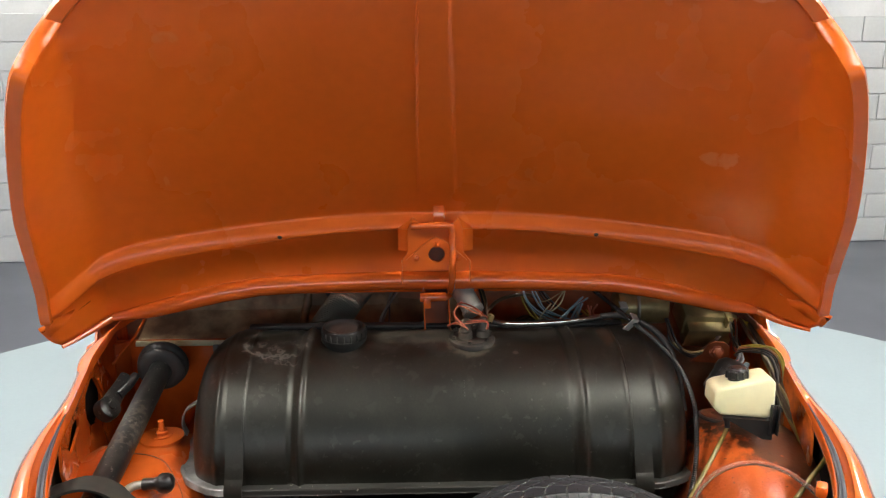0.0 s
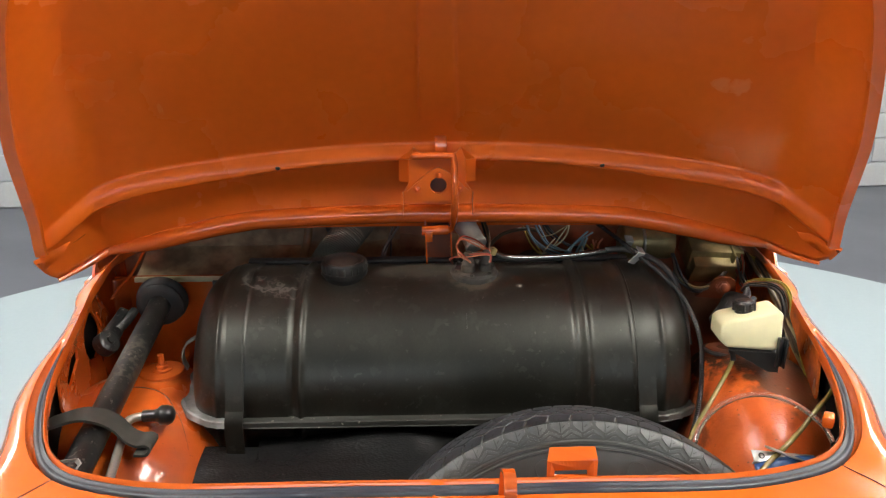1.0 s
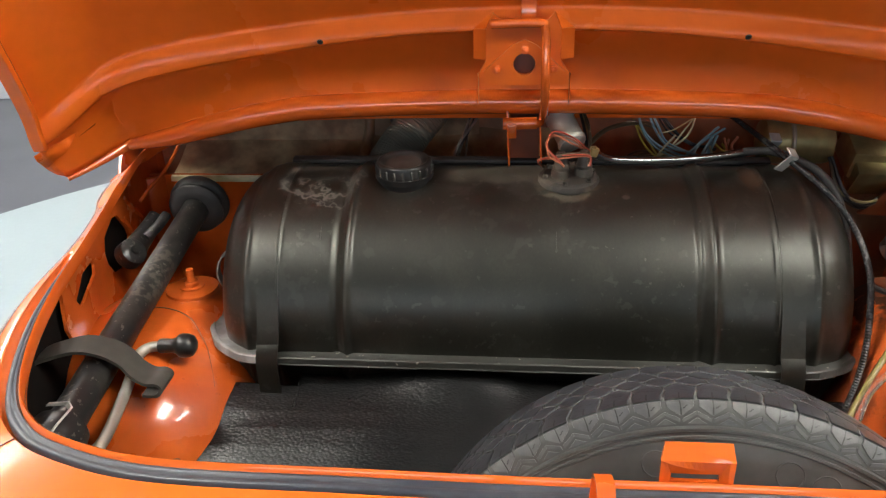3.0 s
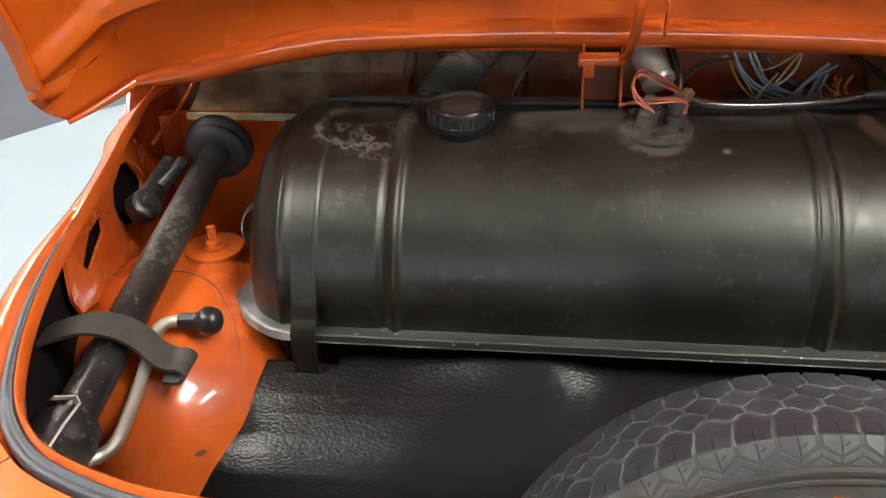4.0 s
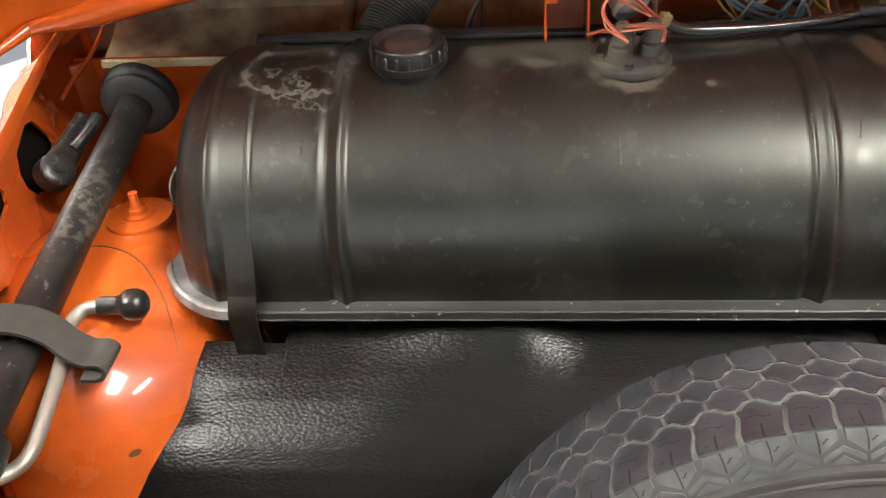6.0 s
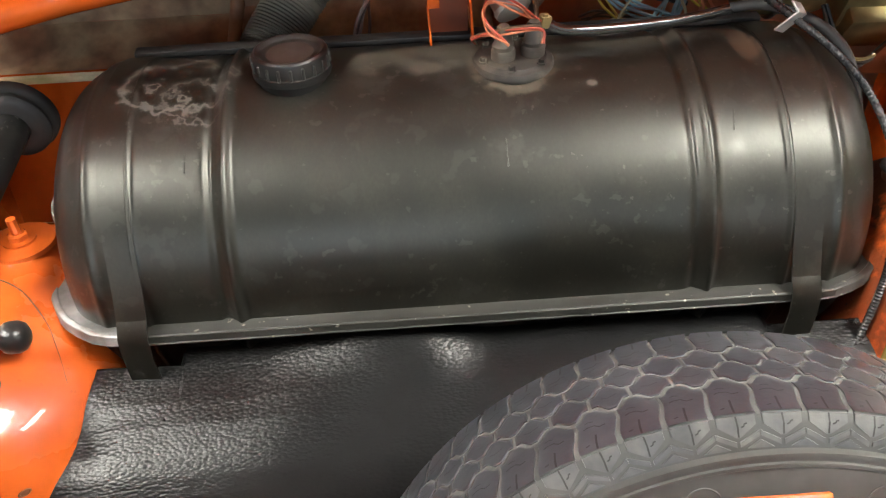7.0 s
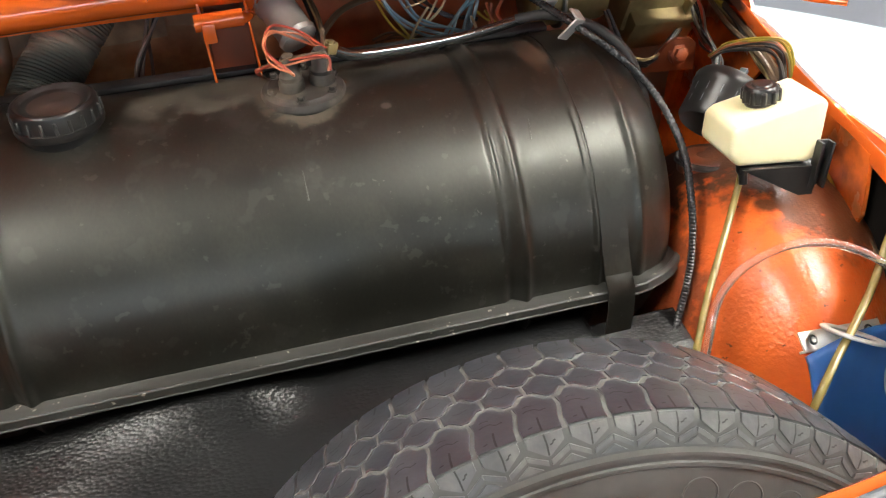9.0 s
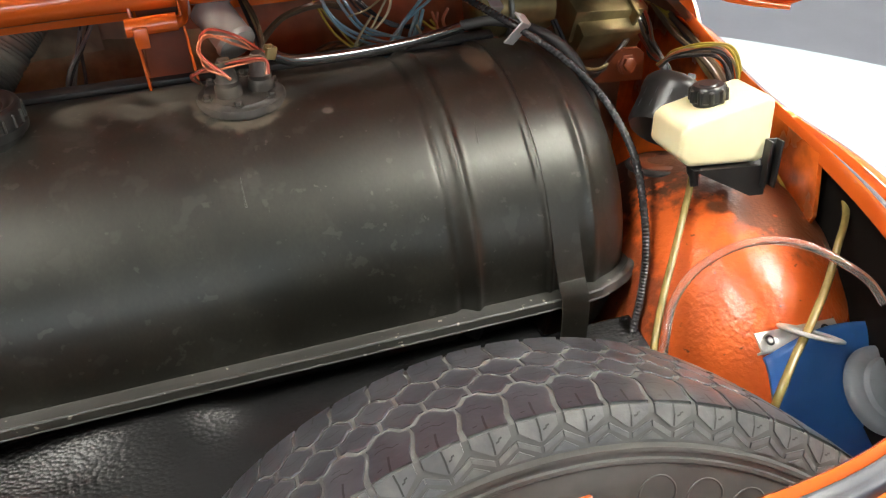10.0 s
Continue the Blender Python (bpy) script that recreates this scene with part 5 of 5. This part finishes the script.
part("knob", lathe([(0.0, 0.0), (0.009, 0.0), (0.010, 0.002), (0.0095, 0.018), (0.0115, 0.024), (0.0155, 0.028), (0.0165, 0.032), (0.0165, 0.040), (0.014, 0.046), (0.008, 0.050), (0.0, 0.051)], pose(-0.430, 1.150, 0.672, 0, 90, 4) @ Matrix.Scale(0.86, 4), 28), M_PLASTIC, crank, "black plastic knob")

strap_ob = thing("retaining_strap", (-0.48, 1.09, 0.68), "grey-black rubber strap holding the jack", "strap")
part("strap_band", band(curve([(-0.548, 1.075, 0.672), (-0.532, 1.080, 0.696), (-0.512, 1.085, 0.704), (-0.485, 1.092, 0.708), (-0.462, 1.098, 0.700), (-0.445, 1.100, 0.688), (-0.432, 1.098, 0.674), (-0.418, 1.096, 0.667), (-0.404, 1.094, 0.668), (-0.398, 1.092, 0.664), (-0.403, 1.090, 0.657), (-0.418, 1.088, 0.658)], 6), (0.05, 1, 0.1), 0.030, 0.004), M_STRAP, strap_ob)
part("strap_hook", tube(curve([(-0.555, 1.062, 0.662), (-0.545, 1.058, 0.655), (-0.535, 1.064, 0.662)], 5), 0.003, 8), M_BRASS, strap_ob, "small brass hook")

solid("cable_clip_wire", tube(curve([(-0.566, 1.425, 0.742), (-0.558, 1.445, 0.755), (-0.545, 1.475, 0.772), (-0.535, 1.505, 0.795), (-0.52, 1.53, 0.83)], 8), 0.0026, 8), M_BAY, "thin orange overpainted cable on the inner wing", "cable")

# ---- rear of the bay ----
duct_path = curve([(-0.215, 1.440, 0.770), (-0.195, 1.470, 0.800), (-0.165, 1.500, 0.835), (-0.135, 1.525, 0.868)], 28)
solid("air_duct", tube(duct_path, lambda s: 0.030 + 0.0006 * (1 if int(s * 84) % 2 else -1), 28), M_DUCT, "grey corrugated air duct hose", "duct hose")
coil = thing("ignition_coil", (0.045, 1.40, 0.86), "small grey cylindrical canister behind the tank", "canister")
cm = pose(0.052, 1.378, 0.842) @ (V(-0.35, 0.62, 0.55)).to_track_quat("Z", "Y").to_matrix().to_4x4()
part("can", lathe([(0.0, 0.0), (0.012, 0.0), (0.018, 0.003), (0.019, 0.008), (0.0175, 0.010), (0.0175, 0.042), (0.019, 0.044), (0.019, 0.048), (0.0, 0.05)], cm, 28), M_ALU, coil)

motor = thing("wiper_motor", (0.37, 1.50, 0.80), "brassy plated wiper motor under the cowl", "motor")
mm = pose(0.315, 1.50, 0.812, 0, 90, 0)
part("motor_can", lathe([(0.0, 0.0), (0.026, 0.0), (0.031, 0.004), (0.032, 0.012), (0.032, 0.085), (0.030, 0.092), (0.020, 0.096), (0.0, 0.096)], mm, 36), M_BRASS, motor)
part("motor_clamp", tube([V(0.352, 1.50 + 0.034 * math.cos(k * 0.2618), 0.812 + 0.034 * math.sin(k * 0.2618)) for k in range(24)], 0.003, 8, closed=True), M_STEEL, motor)
gear = thing("gear_housing", (0.495, 1.52, 0.77), "brassy folded metal housing beside the motor", "housing")
part("housing_body", join(box(0.10, 0.07, 0.046, pose(0.495, 1.535, 0.782, 20, 4, 0), 0.006), box(0.086, 0.03, 0.05, pose(0.492, 1.508, 0.756, 35, 2, 0), 0.004)), M_BRASS, gear)
part("housing_fold", box(0.004, 0.06, 0.055, pose(0.520, 1.520, 0.775, 25, 8, 0), 0.001), M_BRASS, gear)
plate = part("mount_plate", sheet([(0.446, 0.722), (0.462, 0.738), (0.474, 0.757), (0.484, 0.762), (0.502, 0.760), (0.512, 0.752), (0.518, 0.716)], [], lambda a, b: V(a, 1.452 - 0.25 * (b - 0.74), b)), M_GRIME_SHADE, gear, "grimy orange mounting plate", smooth=False)
thick(plate, 0.004, 0.0)
part("bolt", join(bolt(pose(0.490, 1.446, 0.742, 80), 0.008, 0.007), lathe([(0.0, 0.0), (0.013, 0.0), (0.013, 0.002), (0.0, 0.002)], pose(0.490, 1.449, 0.742, 80), 20)), M_GRIME_SHADE, gear, "rusty bolt with a washer")

# ---- washer bottle on its bracket ----
bottle = thing("washer_bottle", (0.428, 1.20, 0.752), "yellowed white plastic reservoir bottle with a black cap", "bottle")
BM = pose(0.430, 1.200, 0.775, -4, 3, -6) @ Matrix.Scale(0.83, 4)
bm = bmesh.new()
prof_b = [(-0.053, -0.020), (-0.040, -0.032), (0.040, -0.032), (0.051, -0.024), (0.048, 0.034), (0.038, 0.040), (0.006, 0.030), (-0.044, 0.015), (-0.053, 0.008)]
for y in (-0.034, 0.034):
    for x, z in prof_b:
        bm.verts.new((x, y, z))
bm.verts.ensure_lookup_table()
n = len(prof_b)
bm.faces.new([bm.verts[k] for k in range(n)])
bm.faces.new([bm.verts[n + k] for k in range(n)][::-1])
for k in range(n):
    bm.faces.new((bm.verts[k], bm.verts[(k + 1) % n], bm.verts[n + (k + 1) % n], bm.verts[n + k]))
bmesh.ops.recalc_face_normals(bm, faces=bm.faces)
bmesh.ops.bevel(bm, geom=bm.edges[:], offset=0.006, segments=3, profile=0.6, affect="EDGES")
bmesh.ops.transform(bm, matrix=BM, verts=bm.verts)
part("bottle_body", bm, M_BOTTLE, bottle, angle=35)
bc = BM @ pose(-0.008, 0.002, 0.0255, 0, -8, 0) @ Matrix.Scale(0.93, 4)
bcap = part("cap", lathe([(0.0, 0.022), (0.010, 0.022), (0.0115, 0.0205), (0.016, 0.0205), (0.0185, 0.018), (0.0195, 0.014), (0.0195, 0.004), (0.017, 0.002), (0.017, -0.004), (0.0, -0.004)], bc, 32), M_PLASTIC, bottle, "black ribbed screw cap")
for k in range(10):
    a = 2 * math.pi * k / 10
    part("grip_rib", lathe([(0.0, 0.003), (0.0035, 0.003), (0.0035, 0.016), (0.002, 0.0175), (0.0, 0.0178)], bc @ pose(0.0185 * math.cos(a), 0.0185 * math.sin(a), 0), 8), M_PLASTIC, bcap)
part("outlet", lathe([(0.0, 0.0), (0.006, 0.0), (0.006, 0.006), (0.0042, 0.009), (0.0038, 0.018), (0.0, 0.018)], pose(0.409, 1.190, 0.744, 160, 0, 0), 16), M_PLASTIC, bottle, "dark outlet stub")
hold = thing("bottle_bracket", (0.45, 1.19, 0.72), "black sheet-metal bottle bracket", "bracket")
part("tray", sheet([(-0.036, -0.034), (0.05, -0.036), (0.05, 0.034), (-0.036, 0.034)], [], lambda a, b: BM @ V(a, b, -0.034)), M_PLASTIC, hold, smooth=False)
web = part("side_web", sheet([(-0.036, 0.0), (0.05, 0.0), (0.05, -0.034), (0.034, -0.034)], [], lambda a, b: BM @ V(a, -0.036, b - 0.034)), M_PLASTIC, hold, smooth=False)
thick(web, 0.002)
part("end_plate", box(0.003, 0.06, 0.03, BM @ pose(0.05, 0, -0.048), 0.001), M_PLASTIC, hold)
part("upright", join(box(0.003, 0.012, 0.052, BM @ pose(0.044, -0.040, -0.032), 0.0008), box(0.003, 0.012, 0.052, BM @ pose(0.056, -0.040, -0.032), 0.0008), box(0.014, 0.003, 0.052, BM @ pose(0.050, -0.035, -0.032), 0.0008)), M_PLASTIC, hold)

relay = thing("flasher_unit", (0.45, 1.31, 0.74), "black ribbed cylindrical electrical unit", "electrical unit")
rm = pose(0.463, 1.315, 0.742) @ V(0.62, 0.42, 0.62).to_track_quat("Z", "Y").to_matrix().to_4x4()
part("unit_can", lathe([(0.0, -0.03), (0.030, -0.03), (0.033, -0.026), (0.033, 0.008), (0.0345, 0.010), (0.0345, 0.020), (0.031, 0.025), (0.012, 0.027), (0.0, 0.027)], rm, 32), M_PLASTIC, relay)
for k in range(14):
    a = radians(26 * k)
    for h in (-0.014, 0.000):
        part("vent_mark", box(0.002, 0.0015, 0.009, rm @ pose(0.032 * math.cos(a), 0.032 * math.sin(a), h, 0, 0, math.degrees(a)), 0.0004, 1), M_GREYRUB, relay)
for dx, dy in ((-0.010, 0.004), (0.012, -0.004)):
    part("terminal", box(0.008, 0.006, 0.014, rm @ pose(dx, dy, 0.033), 0.001, 1), M_GREYRUB, relay, "grey push-on terminal")
grommet = thing("grommet", (0.432, 1.274, 0.700), "black rubber grommet in an orange seat on the wheel arch", "grommet")
gm = pose(0.432, 1.274, 0.700, -8, 4, 0)
part("seat_ring", lathe([(0.012, 0.006), (0.024, 0.007), (0.028, 0.005), (0.030, 0.0), (0.030, -0.012)], gm, 32), M_GRIME_SHADE, grommet, "grimy orange seat")
part("rubber_ring", tube([gm @ V(0.0305 * math.cos(k * 0.2618), 0.0305 * math.sin(k * 0.2618), 0.001) for k in range(24)], 0.0032, 8, closed=True), M_RUBBER, grommet)

# ---- blue washer bag with its metal rail ----
bag = thing("washer_bag", (0.46, 1.03, 0.60), "blue vinyl washer fluid bag hung from a metal rail", "washer bag")
rows = []
for i in range(16):
    q = i / 15
    row = []
    for j in range(24):
        s = j / 23
        x = 0.392 + 0.19 * s
        y = 1.044 - 0.075 * q + 0.030 * s
        z = 0.645 - 0.018 * s - 0.20 * q ** 1.3 + 0.010 * math.sin(s * 5 + q * 3) + 0.02 * math.sin(math.pi * s) * math.sin(math.pi * q)
        row.append(V(x, y, z))
    rows.append(row)
thick(part("bag_skin", grid(rows), M_BLUE, bag), 0.004)
RAIL = pose(0.438, 1.058, 0.645, 35, 10, 6)
part("rail", join(box(0.092, 0.016, 0.002, RAIL, 0.0005), box(0.092, 0.002, 0.006, RAIL @ pose(0, -0.008, -0.003), 0.0005)), M_ZINC, bag, "bright metal hanging rail")
# holes in the rail, drawn as black rings to give their shade
for dx in (-0.034, 0.030):
    part("rivet", lathe([(0.0025, 0.001), (0.004, 0.0015), (0.0045, 0.001), (0.0045, 0.0)], RAIL @ pose(dx, 0, 0.001), 14), M_PLASTIC, bag)
part("filler_neck", lathe([(0.0, 0.016), (0.018, 0.016), (0.024, 0.014), (0.026, 0.010), (0.034, 0.008), (0.037, 0.004), (0.037, 0.0), (0.0, 0.0)], pose(0.490, 1.012, 0.606, 40, 10, 0), 36), M_GREYRUB, bag, "grey round filler cap")
ringm = pose(0.428, 1.038, 0.664, -20, 24, 0)
part("ring", tube([ringm @ V(0.022 * math.cos(k * 0.2618), 0.022 * math.sin(k * 0.2618), 0) for k in range(24)], 0.0042, 10, closed=True, flat=0.45, up=ringm.to_3x3() @ V(0, 0, 1)), M_ZINC, bag, "flat zinc ring")

# ---- hoses on the right ----
solid("washer_hose", tube(curve([(0.412, 1.193, 0.738), (0.409, 1.19, 0.718), (0.387, 1.165, 0.701), (0.365, 1.14, 0.686), (0.343, 1.115, 0.673), (0.319, 1.085, 0.655), (0.308, 1.07, 0.62)], 8), 0.0032, 10), M_HOSE_Y, "yellowed plastic hose from the bottle", "hose")
solid("breather_hose", tube(curve([(0.315, 1.065, 0.62), (0.325, 1.08, 0.657), (0.338, 1.095, 0.677), (0.358, 1.105, 0.693), (0.379, 1.105, 0.707), (0.403, 1.10, 0.717), (0.427, 1.09, 0.720), (0.448, 1.075, 0.717), (0.465, 1.055, 0.709), (0.476, 1.04, 0.70), (0.480, 1.025, 0.688)], 10), 0.0035, 12), M_HOSE_C, "clear plastic hose looping over the wheel arch", "hose")
solid("washer_hose", tube(curve([(0.552, 1.16, 0.712), (0.522, 1.12, 0.707), (0.489, 1.09, 0.698), (0.461, 1.065, 0.687), (0.428, 1.04, 0.674), (0.399, 1.02, 0.664), (0.378, 1.005, 0.650), (0.368, 1.0, 0.62)], 8), 0.0034, 10), M_HOSE_Y, "yellowed plastic hose passing through the ring", "hose")
solid("lip_clip", box(0.020, 0.014, 0.016, pose(0.455, 1.00, 0.735, 0, 0, 60), 0.004), M_PAINT, "small orange tab at the opening edge", "tab")


# ---- wiring ----
def bundle(name, label, pts, spread, count, mats, r=0.0022, seed=1, droop=0.0):
    rnd = random.Random(seed)
    ob = thing(name, pts[0], label, "wiring")
    for k in range(count):
        q = [V(*p) + V(rnd.uniform(-1, 1), rnd.uniform(-1, 1), rnd.uniform(-1, 1)) * spread * (0.4 + 0.6 * math.sin(math.pi * i / max(1, len(pts) - 1))) for i, p in enumerate(pts)]
        part("wire", tube(curve(q, 8), r * rnd.uniform(0.8, 1.2), 6), mats[k % len(mats)], ob)
    return ob


loom = thing("wiring_loom", (0.15, 1.45, 0.87), "tangle of pale blue, yellow and cream wires behind the tank", "wiring")
rnd = random.Random(7)
for material, count, r, pts in (
        (W_BLUE, 3, 0.0017, [(0.140, 1.49, 0.872), (0.150, 1.45, 0.843), (0.166, 1.44, 0.826), (0.185, 1.43, 0.816), (0.206, 1.42, 0.812)]),
        (W_BLUE, 2, 0.0016, [(0.152, 1.49, 0.872), (0.163, 1.45, 0.847), (0.183, 1.44, 0.826), (0.209, 1.43, 0.815), (0.234, 1.42, 0.806)]),
        (W_CREAM, 2, 0.0013, [(0.222, 1.47, 0.868), (0.205, 1.45, 0.839), (0.182, 1.44, 0.819), (0.160, 1.43, 0.806)]),
        (W_TAN, 1, 0.0013, [(0.218, 1.47, 0.852), (0.187, 1.45, 0.839), (0.165, 1.44, 0.838)]),
        (W_CREAM, 1, 0.0015, [(0.186, 1.44, 0.834), (0.167, 1.43, 0.819), (0.162, 1.42, 0.803)]),
        (W_YEL, 2, 0.0014, [(0.140, 1.48, 0.850), (0.152, 1.45, 0.828), (0.168, 1.43, 0.815), (0.190, 1.42, 0.803)]),
        (W_BLK, 4, 0.0016, [(0.165, 1.50, 0.872), (0.185, 1.47, 0.840), (0.210, 1.45, 0.820), (0.245, 1.46, 0.812)]),
        (W_BRN, 3, 0.0013, [(0.135, 1.46, 0.800), (0.152, 1.45, 0.808), (0.178, 1.44, 0.808), (0.215, 1.45, 0.800)])):
    for k in range(count):
        part("wire", tube(curve([V(*p) + V(rnd.uniform(-1, 1), rnd.uniform(-1, 1), rnd.uniform(-1, 1)) * 0.004 for p in pts], 8), r * rnd.uniform(0.85, 1.15), 6), material, loom)
loom = thing("wiring_loom", (0.25, 1.42, 0.82), "loose blue, salmon and yellow wire ends behind the tank", "wiring")
for material, count, r, pts in (
        (W_BLUE, 3, 0.0017, [(0.252, 1.46, 0.842), (0.226, 1.45, 0.823), (0.206, 1.43, 0.813), (0.190, 1.41, 0.806)]),
        (W_BLUE, 3, 0.0017, [(0.245, 1.46, 0.830), (0.228, 1.44, 0.812), (0.214, 1.41, 0.804)]),
        (W_PNK, 1, 0.0018, [(0.276, 1.45, 0.832), (0.264, 1.44, 0.824), (0.266, 1.43, 0.812), (0.278, 1.42, 0.806)]),
        (W_PNK, 2, 0.0018, [(0.262, 1.46, 0.825), (0.254, 1.44, 0.815), (0.248, 1.41, 0.803)]),
        (W_YEL, 2, 0.0017, [(0.248, 1.45, 0.824), (0.262, 1.44, 0.812), (0.280, 1.42, 0.804)]),
        (W_CREAM, 1, 0.0017, [(0.240, 1.45, 0.822), (0.238, 1.43, 0.812), (0.232, 1.41, 0.802)])):
    for k in range(count):
        part("wire", tube(curve([V(*p) + V(rnd.uniform(-1, 1), rnd.uniform(-1, 1), rnd.uniform(-0.5, 0.5)) * 0.006 for p in pts], 8), r * rnd.uniform(0.85, 1.15), 6), material, loom)
bundle("black_wires", "black wires hanging behind the tank", [(-0.075, 1.56, 0.87), (-0.085, 1.52, 0.835), (-0.10, 1.47, 0.80), (-0.108, 1.45, 0.77)], 0.008, 4, [W_GRY, W_BLK], 0.0020, 5)
bundle("sender_wires", "salmon and red wires on the gauge sender", [(0.034, 1.300, 0.843), (0.020, 1.318, 0.856), (0.022, 1.345, 0.866), (0.045, 1.350, 0.858), (0.066, 1.330, 0.850)], 0.006, 3, [W_PNK, W_PNK, W_RED], 0.0011, 2)
bundle("sender_wires", "brown wires running to the sender boots", [(0.012, 1.36, 0.82), (0.008, 1.33, 0.838), (0.028, 1.315, 0.850), (0.062, 1.305, 0.852), (0.066, 1.300, 0.842)], 0.004, 3, [W_RED, W_PNK, W_BRN], 0.0011, 6)
bundle("grey_cable", "grey-brown cable arching behind the tank", [(0.070, 1.40, 0.835), (0.10, 1.43, 0.850), (0.14, 1.46, 0.848), (0.17, 1.48, 0.838)], 0.002, 1, [W_BRN], 0.0040, 4)
bundle("brake_wires", "thin brown wires rising beside the canister", [(0.070, 1.36, 0.835), (0.068, 1.40, 0.855), (0.062, 1.46, 0.875)], 0.006, 4, [W_BRN, W_BLK, W_TAN], 0.0018, 9)
loom = thing("side_loom", (0.50, 1.34, 0.78), "yellow, salmon, grey and black wires arching together over the wing", "wiring")
for k in range(11):
    q = k / 10
    arc = [V(0.506, 1.405, 0.752), V(0.494 + 0.004 * q, 1.365, 0.774 + 0.010 * q), V(0.508, 1.33, 0.787 + 0.012 * q), V(0.530 + 0.006 * q, 1.33, 0.776 + 0.016 * q), V(0.541 + 0.014 * q, 1.33, 0.752 + 0.019 * q), V(0.546 + 0.012 * q, 1.325, 0.715 + 0.020 * q), V(0.548 + 0.006 * q, 1.31, 0.69)]
    part("wire", tube(curve([p + V(rnd.uniform(-1, 1), rnd.uniform(-4, 4), rnd.uniform(-1, 1)) * 0.0013 for p in arc], 8), 0.0014, 6), [W_BLK, W_BLK, W_GRY, W_BLK, W_BRN, W_BLK, W_PNK, W_TAN, W_YEL, W_YEL, W_YEL][k], loom)
bundle("side_loom", "grey and black wires from the cowl to the unit", [(0.535, 1.52, 0.80), (0.532, 1.49, 0.772), (0.526, 1.45, 0.756), (0.515, 1.41, 0.748), (0.490, 1.37, 0.745)], 0.008, 8, [W_GRY, W_BLK, W_RED, W_BRN, W_BLK], 0.0018, 12)
bundle("side_loom", "taped brown loom along the wing", [(0.542, 1.50, 0.80), (0.546, 1.44, 0.778), (0.550, 1.37, 0.748), (0.546, 1.28, 0.712), (0.535, 1.20, 0.682), (0.52, 1.12, 0.66)], 0.008, 6, [W_TAN, W_BRN, W_BLK, W_YEL], 0.0034, 13)
bundle("motor_wires", "black and tan wires looping under the motor", [(0.40, 1.46, 0.80), (0.41, 1.44, 0.765), (0.44, 1.44, 0.742), (0.475, 1.46, 0.745), (0.50, 1.47, 0.76)], 0.007, 5, [W_BLK, W_BRN, W_TAN, W_BLK], 0.0024, 14)
bundle("corner_wires", "pale blue and grey wires by the front corner of the bay", [(0.498, 1.02, 0.70), (0.486, 1.00, 0.715), (0.470, 0.985, 0.712), (0.455, 0.975, 0.69)], 0.008, 4, [W_BLUE, W_GRY, W_YEL, W_GRY], 0.0022, 15)

# ---- wall blocks, last ----
bw, bh = 0.335, 0.167
me = bpy.data.meshes.new("block")
b = box(bw - 0.008, 0.012, bh - 0.008, None, 0.003, 1)
b.to_mesh(me)
b.free()
me.materials.append(M_BLOCK)
ang = math.atan(SK)
for r in range(9):
    for c in range(-14, 15):
        x = (c + 0.5 * (r % 2)) * bw
        if abs(x) < 1.7 or abs(x) > 4.4:
            continue
        ob = new("block", me)
        ob.parent = wall_n
        ob.matrix_basis = pose(x, YB + SK * x + 0.006, (r + 0.5) * bh, 0, 0, math.degrees(ang))
